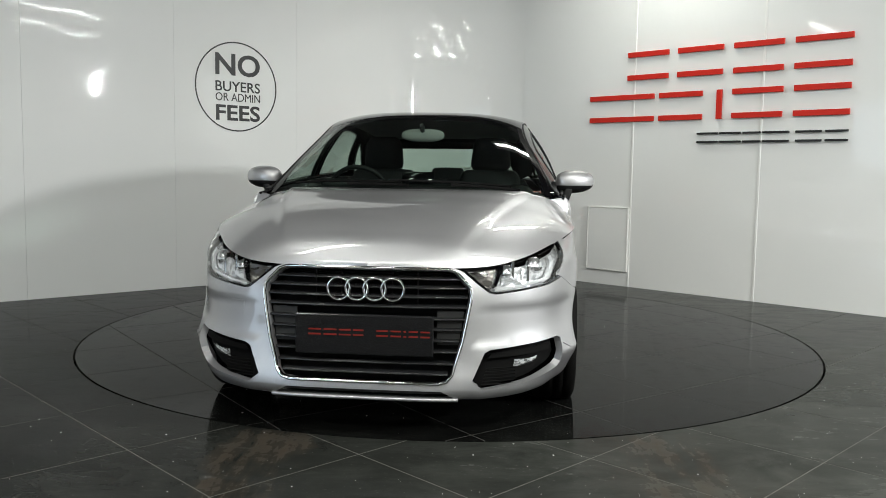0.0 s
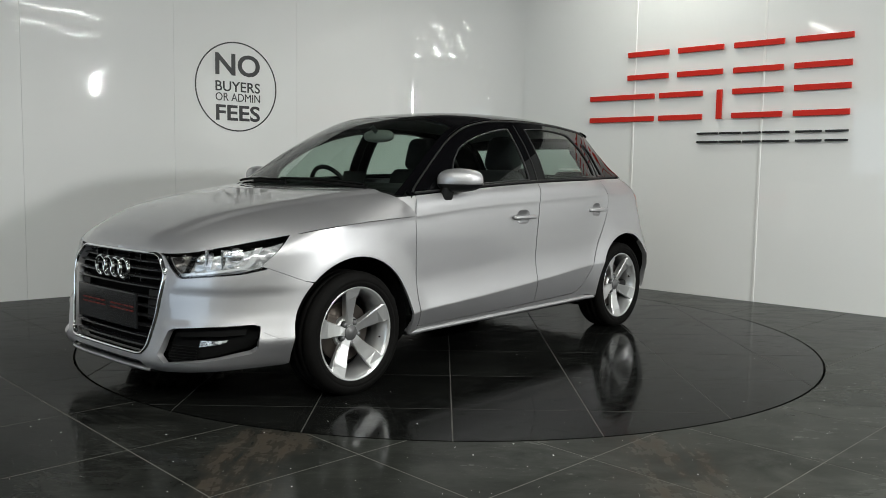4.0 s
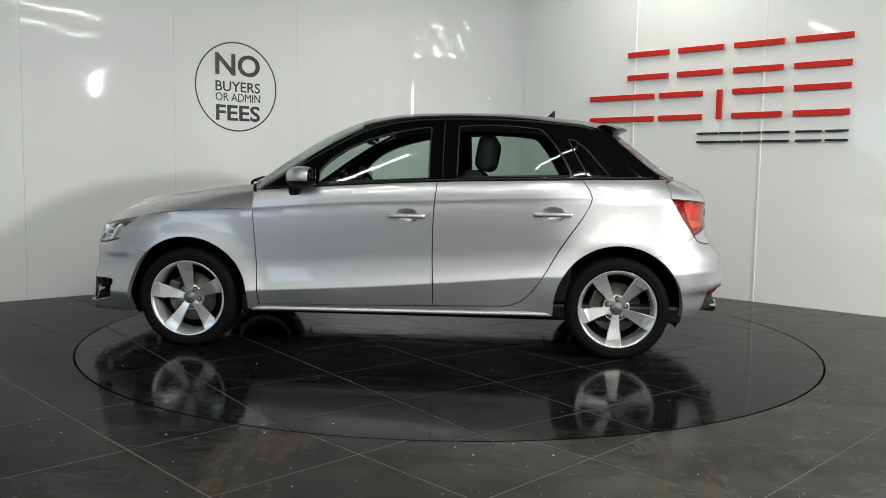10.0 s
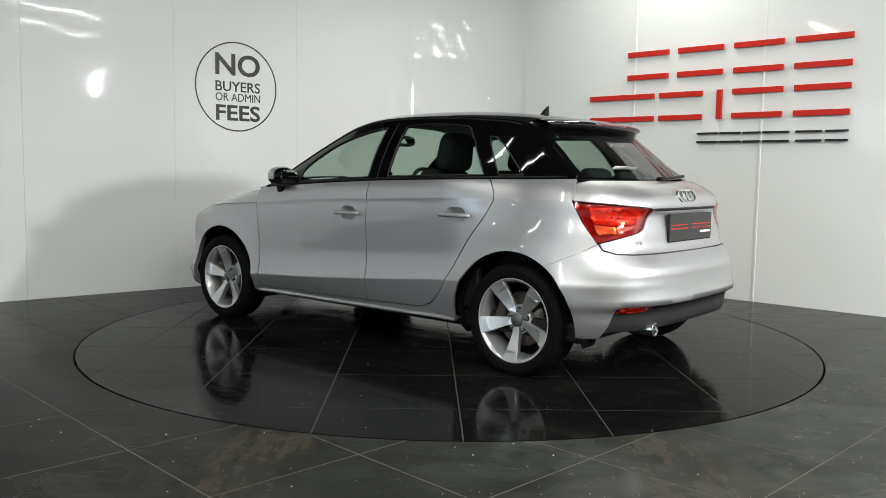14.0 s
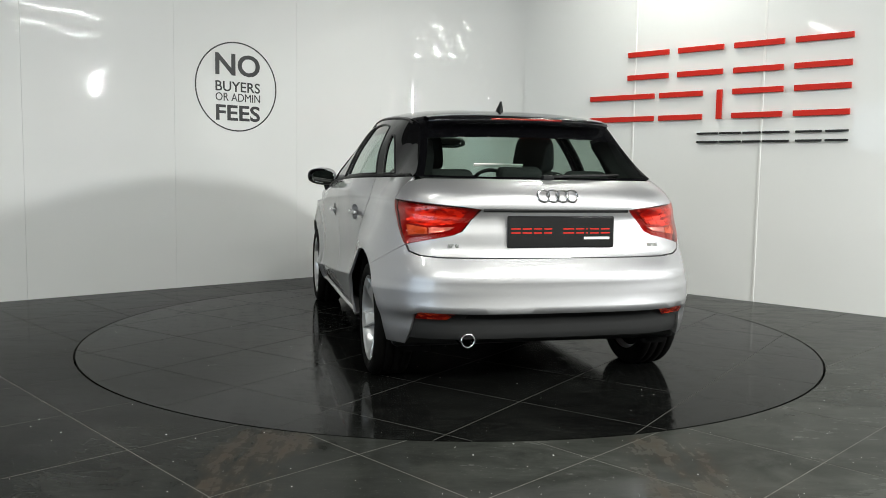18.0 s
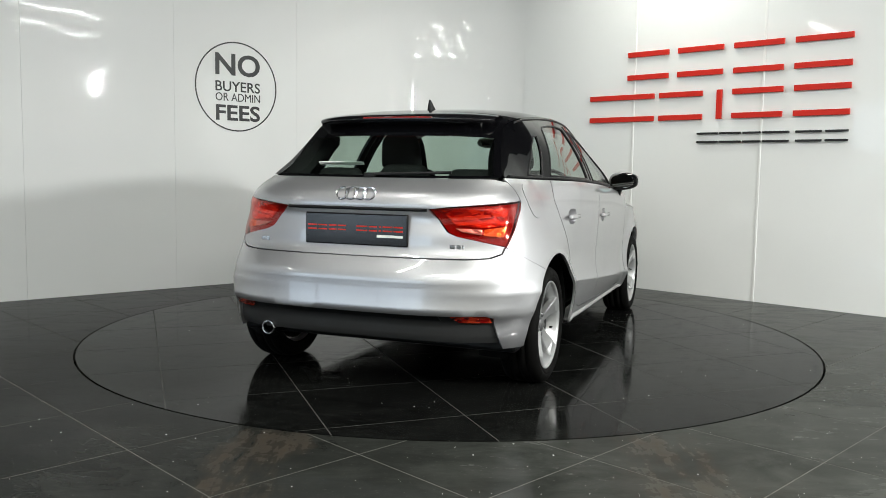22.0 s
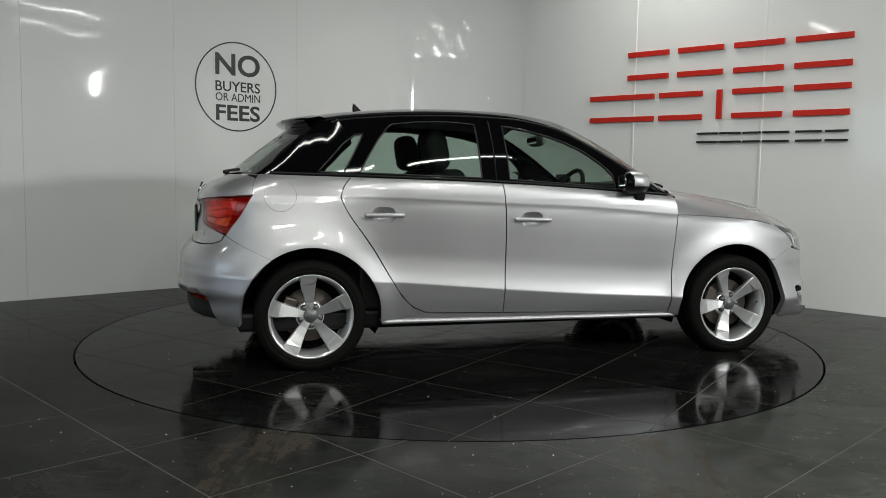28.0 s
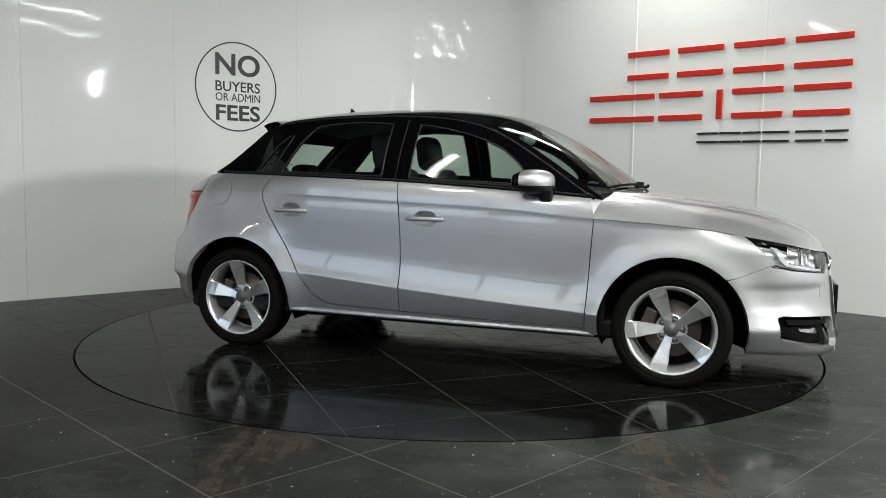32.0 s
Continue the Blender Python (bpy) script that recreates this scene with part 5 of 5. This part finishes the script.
    d = [(tail_y(0.684, 0.384), 0.384), (tail_y(0.66, 0.394), 0.394), (tail_y(0.3, 0.394), 0.394), (-2.4, 0.394)]
    e = [(-2.4, 0.270), (tail_y(0.3, 0.270), 0.270), (tail_y(0.692, 0.262), 0.262)]
    outline = d[:-1] + [(-4.8 - a, z) for a, z in d[:-1][::-1]] + [(-4.8 - a, z) for a, z in e[1:][::-1]] + e[1:]
    diff = part("diffuser", shell("diffuser", ring, outline, (), 0.03, 0.03, -0.014, 1, True), DARKGREY, bumper, "dark grey plastic diffuser")
    slot = [(tail_y(0.45, 0.396), 0.396), (tail_y(-0.45, 0.396), 0.396), (tail_y(-0.46, 0.368), 0.368), (tail_y(0.46, 0.368), 0.368)]
    part("diffuser_slot", shell("diffuser_slot", ring, slot, (), 0.04, 0.008, -0.010, 1, True), TRIM, bumper)
    # black sheet added to stand for the shade under the diffuser
    gap_outline = [(tail_y(0.70, 0.290), 0.290), (tail_y(0.3, 0.290), 0.290), (tail_y(-0.3, 0.290), 0.290), (tail_y(-0.70, 0.290), 0.290), (tail_y(-0.70, 0.262), 0.262), (tail_y(0.70, 0.262), 0.262)]
    part("gap_sheet", shell("gap_sheet", ring, gap_outline, (), 0.05, 0.02, -0.14, 1, True), PITBLACK, bumper, "black sheet added in the dark gap under the bumper")
    for s in (1, -1):
        o = [(tail_y(y, z), z) for y, z in ((0.665, 0.392), (0.54, 0.396), (0.51, 0.390), (0.54, 0.366), (0.67, 0.364))]
        part("rear_reflector", shell("rear_reflector", ring, o, (), 0.02, 0.006, -0.002, s, True), REDLAMP, bumper, "red rear reflector")
    # exhaust
    v, f = lathe([(0.026, 0.10), (0.027, -0.03), (0.030, -0.037), (0.034, -0.034), (0.035, -0.02), (0.034, 0.10)], 28)
    me = mesh_from("exhaust_tip", [(-1.812 + b, 0.441 + a, 0.271 + c) for a, b, c in v], f)
    part("exhaust_tip", me, CHROME, car, "chrome exhaust tip")
    v, f = lathe([(0.0, 0.06), (0.026, 0.06)], 20)
    part("exhaust_bore", mesh_from("exhaust_bore", [(-1.812 + b, 0.441 + a, 0.271 + c) for a, b, c in v], f), PITBLACK, car)


REDGLASS = make_glass("red_lamp_cover", (0.97, 0.46, 0.40))


# ---------------------------------------------------------------- wheels
def wheel_meshes():
    tyre = lathe([(0.214, -0.085), (0.230, -0.094), (0.260, -0.096), (0.278, -0.088), (0.2875, -0.074), (0.290, -0.06), (0.2905, -0.046), (0.285, -0.045), (0.285, -0.041), (0.2905, -0.040), (0.2912, -0.006), (0.285, -0.005), (0.285, 0.005), (0.2912, 0.006),
                  (0.2905, 0.040), (0.285, 0.041), (0.285, 0.045), (0.2905, 0.046), (0.290, 0.06), (0.2875, 0.074), (0.278, 0.088), (0.260, 0.096), (0.246, 0.097), (0.2445, 0.0955), (0.243, 0.097), (0.232, 0.094), (0.217, 0.085)], 72)
    rim = lathe([(0.208, -0.08), (0.195, -0.06), (0.188, 0.0), (0.193, 0.05), (0.201, 0.066), (0.2035, 0.076), (0.210, 0.083), (0.2175, 0.088), (0.2210, 0.0855), (0.2185, 0.078)], 72)
    dark = lathe([(0.190, -0.05), (0.06, -0.05), (0.0, -0.05)], 48)
    disc = lathe([(0.045, 0.012), (0.075, 0.012), (0.078, 0.004), (0.140, 0.004), (0.142, -0.01)], 48)
    hub = lathe([(0.078, -0.03), (0.078, 0.020), (0.072, 0.030), (0.050, 0.034), (0.0, 0.034)], 5 * 8)
    # one blade-like spoke, pointing up: it widens to the rim, its face is kinked before the end
    bm = bmesh.new()
    rows = [(0.030, 0.021, 0.046, 0.004), (0.068, 0.0235, 0.053, 0.010), (0.110, 0.030, 0.062, 0.012), (0.152, 0.0375, 0.071, 0.008), (0.172, 0.041, 0.0765, 0.000), (0.211, 0.0475, 0.0845, 0.000)]
    loops = []
    for r, half, top_y, drop in rows:
        skew = 0.010 if 0.15 < r < 0.19 else 0.0
        loops.append([bm.verts.new(v) for v in ((-half * 0.8, top_y - 0.040, r), (-half, top_y - drop - 0.006, r + skew), (-half * 0.86, top_y - drop, r + skew), (half * 0.88, top_y, r - skew), (half, top_y - 0.005, r - skew), (half * 0.8, top_y - 0.040, r))])
    for a, b in zip(loops, loops[1:]):
        for i in range(6):
            bm.faces.new((a[i], b[i], b[(i + 1) % 6], a[(i + 1) % 6]))
    bm.faces.new(loops[0])
    bm.faces.new(loops[-1][::-1])
    bmesh.ops.recalc_face_normals(bm, faces=bm.faces)
    spoke = bpy.data.meshes.new("spoke")
    bm.to_mesh(spoke)
    bm.free()
    bolt = lathe([(0.0125, 0.030), (0.0125, 0.046), (0.009, 0.050), (0.0, 0.051)], 14)
    well = lathe([(0.0175, 0.030), (0.0175, 0.0385), (0.0145, 0.0385), (0.0135, 0.032)], 18)
    cap = lathe([(0.036, 0.030), (0.036, 0.049), (0.033, 0.052), (0.022, 0.053), (0.021, 0.0545), (0.0, 0.0545)], 32)
    valve = tube([(0.0, 0.045, 0.193), (0.0, 0.060, 0.176)], 0.0045, 8)
    return dict(tyre=mesh_from("tyre", *tyre), rim=mesh_from("rim", *rim), backing=mesh_from("backing", *dark), brake_disc=mesh_from("brake_disc", *disc), hub=mesh_from("hub", *hub), spoke=spoke, bolt=mesh_from("bolt", *bolt), cap=mesh_from("cap", *cap), well=mesh_from("well", *well), valve=mesh_from("valve", *valve))


# how far each wheel is turned: front or rear, left (1) or right (-1)
PHASE = {(True, 1): 4.6, (False, 1): 31.0, (True, -1): 20.0, (False, -1): 4.0}


def build_wheels(car):
    kit = wheel_meshes()
    for me in kit.values():
        me.update()
    for hx, y in ((HUBX, 0.745), (-HUBX, 0.715)):
        for s in (1, -1):
            wheel = new("wheel")
            wheel.parent = car
            wheel.matrix_local = Matrix.Translation((hx, y * s, HUBZ)) @ (Matrix.Identity(4) if s > 0 else Matrix.Rotation(math.pi, 4, "Z"))
            wheel["label"] = "five-spoke silver alloy wheel with black tyre"
            part("tyre", kit["tyre"], RUBBER, wheel, "black road tyre")
            part("rim", kit["rim"], ALLOY, wheel)
            part("backing", kit["backing"], PITBLACK, wheel)
            part("brake_disc", kit["brake_disc"], IRON, wheel, "rusty brown brake disc")
            part("hub", kit["hub"], ALLOY, wheel)
            part("cap", kit["cap"], CAPGREY, wheel, "grey centre cap")
            part("valve", kit["valve"], RUBBER, wheel).rotation_euler = (0, radians(PHASE[hx > 0, s] - 108), 0)
            caliper = box_bm(-0.055, 0.055, -0.02, 0.03, 0.085, 0.15, 0.01)
            part("caliper", caliper, IRON, wheel).rotation_euler = (0, radians(70), 0)
            for k in range(5):
                sp = part("spoke", kit["spoke"], ALLOY, wheel)
                sp.rotation_euler = (0, radians(72 * k + PHASE[hx > 0, s]), 0)
                b = part("bolt", kit["bolt"], CAPGREY, wheel)
                w = part("well", kit["well"], TRIM, wheel)
                t = radians(72 * k + 36 + PHASE[hx > 0, s])
                b.location = w.location = (0.051 * math.sin(t), 0, 0.051 * math.cos(t))


# ---------------------------------------------------------------- mirrors, wipers, inside
def build_mirrors(car):
    for s in (1, -1):
        bm = bmesh.new()
        bmesh.ops.create_uvsphere(bm, u_segments=32, v_segments=20, radius=1.0)
        for v in bm.verts:
            x, y, z = v.co
            x = math.copysign(abs(x) ** 0.8, x)
            z = math.copysign(abs(z) ** 0.75, z)
            y = math.copysign(abs(y) ** 0.7, y)
            x = x * (0.095 if x > 0 else 0.085)
            v.co = (max(0.468 - 0.02 * y, 0.545 - 0.035 * y + x * (1 - 0.18 * abs(y))), s * (0.862 + y * 0.105), 0.992 + z * (0.064 if z > 0 else 0.060) * (1 - 0.16 * max(0, y)) + 0.004 * y)
        if s < 0:
            bmesh.ops.reverse_faces(bm, faces=bm.faces)
        lower = bm.copy()
        bmesh.ops.bisect_plane(bm, geom=bm.verts[:] + bm.edges[:] + bm.faces[:], plane_co=(0, 0, 0.974), plane_no=(0, 0, -1), clear_outer=True)
        bmesh.ops.bisect_plane(lower, geom=lower.verts[:] + lower.edges[:] + lower.faces[:], plane_co=(0, 0, 0.973), plane_no=(0, 0, 1), clear_outer=True)
        rear = bm.copy()
        bmesh.ops.bisect_plane(bm, geom=bm.verts[:] + bm.edges[:] + bm.faces[:], plane_co=(0.492, 0, 0), plane_no=(-1, 0, 0), clear_outer=True)
        bmesh.ops.bisect_plane(rear, geom=rear.verts[:] + rear.edges[:] + rear.faces[:], plane_co=(0.491, 0, 0), plane_no=(1, 0, 0), clear_outer=True)
        mirror = part("wing_mirror", bm, PAINT, car, "silver-capped wing mirror with black base", 70)
        part("mirror_base", lower, TRIM, mirror, "black plastic mirror underside", 70)
        part("mirror_housing", rear, BLACK, mirror, "black housing round the mirror glass", 70)
        v, f = lathe([(0.0, 0.003), (0.985, 0.003), (1.0, 0.0)], 40)
        v = [(0.468 - 0.0149 * math.copysign(abs(a) ** 0.7, a) - b, s * (0.862 + 0.078 * math.copysign(abs(a) ** 0.7, a)), 0.992 + 0.043 * math.copysign(abs(c) ** 0.75, c)) for a, b, c in v]
        part("mirror_glass", mesh_from("mirror_glass", v, f if s > 0 else [q[::-1] for q in f], smooth=False), MIRROR, mirror, "mirror glass")
        arm = box_bm(-0.035, 0.035, -0.022, 0.022, -0.055, 0.055, 0.016, segments=3)
        arm.transform(Matrix.Translation((0.60, s * 0.815, 0.915)) @ Matrix.Rotation(radians(-18 * s), 4, "X"))
        part("mirror_arm", arm, TRIM, mirror, "black mirror arm", 50)
        foot = box_bm(0.56, 0.66, min(s * 0.76, s * 0.83), max(s * 0.76, s * 0.83), 0.865, 0.90, 0.012, segments=3)
        part("mirror_foot", foot, TRIM, mirror, "", 50)


def build_wipers(car):
    cowl = []
    for y in np.linspace(-0.70, 0.70, 31):
        b = top(0.05, y / 0.735)
        cowl.append([(b[0] + 0.055, y, b[2] - 0.030), (b[0] + 0.02, y, b[2] - 0.022), (b[0] - 0.02, y, b[2] + 0.006)])
    part("cowl", grid_mesh("cowl", np.array(cowl), flip=True), TRIM, car, "black plastic scuttle panel")
    for y0, y1, s0 in ((0.52, -0.08, 0.32), (-0.02, -0.58, 0.30)):
        pts = [top(0.18 + s0 * k * 0.25, (y0 + (y1 - y0) * k) / 0.72) + np.array((0.012, 0, 0.008)) for k in np.linspace(0, 1, 12)]
        wiper = part("wiper", mesh_from("wiper", *tube(pts, 0.007, 6)), PITBLACK, car, "black wiper arm and blade")
        pts = [top(0.10 + 0.05 * k, (y0 + 0.04 + (y1 - y0) * 0.55 * k) / 0.72) + np.array((0.03, 0, 0.004)) for k in np.linspace(0, 1, 6)]
        part("arm", mesh_from("arm", *tube(pts, 0.009, 6)), PITBLACK, wiper)
    pts = [top(12.9 - 0.12 * k, -0.05 - 0.6 * k) + np.array((-0.014, 0, 0.008)) for k in np.linspace(0, 1, 8)]
    rear = part("rear_wiper", mesh_from("rear_wiper", *tube(pts, 0.008, 6)), TRIM, car, "black rear wiper")
    c = top(12.9, -0.02)
    part("pivot", box_bm(c[0] - 0.028, c[0] + 0.01, -0.03, 0.025, c[2] - 0.008, c[2] + 0.014, 0.006), TRIM, rear)


def rounded(name, size, at, tilt, mat, parent, bevel, squash=0.0, label=""):
    bm = box_bm(-size[0] / 2, size[0] / 2, -size[1] / 2, size[1] / 2, -size[2] / 2, size[2] / 2)
    bmesh.ops.bevel(bm, geom=bm.edges[:], offset=bevel, segments=4, affect="EDGES", profile=0.5)
    for v in bm.verts:
        k = (v.co.z / size[2] + 0.5)
        v.co.y *= 1 - squash * max(0, k)
    bm.transform(Matrix.Translation(at) @ Matrix.Rotation(radians(tilt), 4, "Y"))
    return part(name, bm, mat, parent, label, 60)


def build_inside(car):
    for y in (0.36, -0.36):
        seat = rounded("front_seat", (0.50, 0.50, 0.16), (-0.02, y, 0.46), -6, CLOTH, car, 0.06, label="black cloth front seat")
        rounded("backrest", (0.14, 0.47, 0.60), (-0.33, y, 0.76), -16, CLOTH, seat, 0.06, 0.18)
        rounded("headrest", (0.125, 0.28, 0.23), (-0.475, y, 1.155), -10, CLOTH, seat, 0.06, 0.2)
        for dy in (-0.05, 0.05):
            part("headrest_post", mesh_from("headrest_post", *tube([(-0.42, y + dy, 1.02), (-0.46, y + dy, 1.13)], 0.007, 6)), CHROME, seat)
    bench = rounded("rear_bench", (0.46, 1.24, 0.16), (-0.83, 0, 0.50), -6, CLOTH, car, 0.06, label="black cloth rear bench")
    rounded("backrest", (0.15, 1.22, 0.52), (-1.13, 0, 0.74), -20, CLOTH, bench, 0.06)
    for y in (0.38, 0.0, -0.38):
        rounded("headrest", (0.10, 0.25, 0.13), (-1.225, y, 0.985 if y else 1.005), -15, CLOTH, bench, 0.04)
    dash = rounded("dashboard", (0.52, 1.30, 0.24), (0.66, 0, 0.83), 6, TRIM, car, 0.07, label="black dashboard")
    rounded("instrument_hood", (0.22, 0.34, 0.09), (0.52, -0.36, 0.945), 0, TRIM, dash, 0.035)
    rounded("display", (0.03, 0.18, 0.10), (0.50, 0.0, 0.985), -12, BLACK, dash, 0.012)
    v, f = lathe([(0.172 + 0.014 * math.cos(t), 0.014 * math.sin(t)) for t in np.linspace(0, 2 * math.pi, 11)[:-1]], 40, "y", True)
    m = Matrix.Translation((0.36, -0.36, 0.90)) @ Matrix.Rotation(radians(90), 4, "Z") @ Matrix.Rotation(radians(24), 4, "X")
    rimw = part("steering_wheel", mesh_from("steering_wheel", [m @ Vector(p) for p in v], f), TRIM, car, "black steering wheel on the car's right")
    hubw = box_bm(-0.075, 0.075, -0.02, 0.03, -0.055, 0.05, 0.02, m)
    part("wheel_hub", hubw, TRIM, rimw, "", 50)
    for a in (0, 180, 270):
        t = radians(a)
        pts = [m @ Vector((0.05 * math.cos(t), 0, 0.05 * math.sin(t))), m @ Vector((0.165 * math.cos(t), 0, 0.165 * math.sin(t)))]
        part("wheel_spoke", mesh_from("wheel_spoke", *tube(pts, 0.014, 6)), TRIM, rimw)
    bm = bmesh.new()
    bmesh.ops.create_uvsphere(bm, u_segments=32, v_segments=16, radius=1.0)
    for v in bm.verts:
        v.co = (0.30 + 0.03 * v.co.x, 0.125 * math.copysign(abs(v.co.y) ** 0.75, v.co.y), 1.245 + 0.038 * math.copysign(abs(v.co.z) ** 0.8, v.co.z))
    mirror = part("interior_mirror", bm, LINING, car, "pale grey oval interior mirror", 60)
    part("mirror_glass", box_bm(0.2655, 0.2755, -0.085, 0.085, 1.224, 1.266, 0.004, segments=2), MIRROR, mirror, "mirror glass")
    part("mirror_stalk", mesh_from("mirror_stalk", *tube([(0.31, 0, 1.26), (0.36, 0, 1.30)], 0.014, 8)), GREY, mirror)
    # parcel shelf, door linings, floor
    part("parcel_shelf", box_bm(-1.56, -1.22, -0.60, 0.60, 0.925, 0.95, 0.01), TRIM, car, "black parcel shelf")
    for s in (1, -1):
        y0, y1 = sorted((s * 0.72, s * 0.755))
        part("door_lining", box_bm(-0.98, 0.78, y0, y1, 0.30, 0.935, 0.02), TRIM, car, "black door lining")
        part("load_side", box_bm(-1.46, -1.12, min(s * 0.54, s * 0.62), max(s * 0.54, s * 0.62), 0.62, 0.95, 0.02), TRIM, car)
    part("cabin_floor", box_bm(-1.60, 0.95, -0.74, 0.74, 0.20, 0.30, 0.02), TRIM, car, "black cabin floor")
    part("bulkhead", box_bm(0.85, 0.90, -0.74, 0.74, 0.28, 0.90, 0.01), TRIM, car)
    # underbody, engine tray and tank
    part("underbody", box_bm(-1.40, 1.85, -0.52, 0.52, 0.195, 0.25, 0.02), TRIM, car, "black underbody tray")
    part("engine_bay", box_bm(0.92, 1.88, -0.52, 0.52, 0.25, 0.62, 0.03), PITBLACK, car)
    part("boot_floor", box_bm(-1.70, -1.58, -0.55, 0.55, 0.28, 0.80, 0.02), PITBLACK, car)
    sticker = box_bm(-0.002, 0.002, -0.125, 0.125, -0.009, 0.009)
    p = top(12.2, 0.36)
    sticker.transform(Matrix.Translation((p[0] + 0.012, p[1], p[2])) @ Matrix.Rotation(radians(-45), 4, "Y"))
    part("dealer_sticker", sticker, WHITE, car, "white strip sticker in the rear window")
    for y in (0.40, -0.40):
        part("axle_beam", mesh_from("axle_beam", *tube([(-HUBX, 0.0, 0.24), (-HUBX, y * 1.6, 0.27)], 0.03, 8)), TRIM, car)


def build_car():
    body = tagged(new("car"), "silver five-door hatchback with a black roof, parked on the turntable", "car")
    build_hood(body)
    build_front(body)
    build_flanks(body)
    build_glasshouse(body)
    build_tail(body)
    build_wheels(body)
    build_mirrors(body)
    build_wipers(body)
    build_inside(body)
    return body


# ---------------------------------------------------------------- motion of the turntable and the car on it
def turn(t):
    return 264.67 - 8.9226 * t + 0.001616 * t * t


def motions():
    steps = [float(k) for k in range(33)]
    walk(turntable, [(t, pose(0, 0, 0, 0, 0, turn(t))) for t in steps])
    walk(car, [(t, pose(0, 0, 0, 0, 0, turn(t)) @ pose(0.236, -0.1155, 0)) for t in steps])


build_walls()
build_ceiling_lights()
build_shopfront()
build_spots()
floor = build_floor()
turntable = build_turntable()
build_flecks()
build_round_sign()
build_wall_sign()
build_hatch()
car = build_car()
motions()
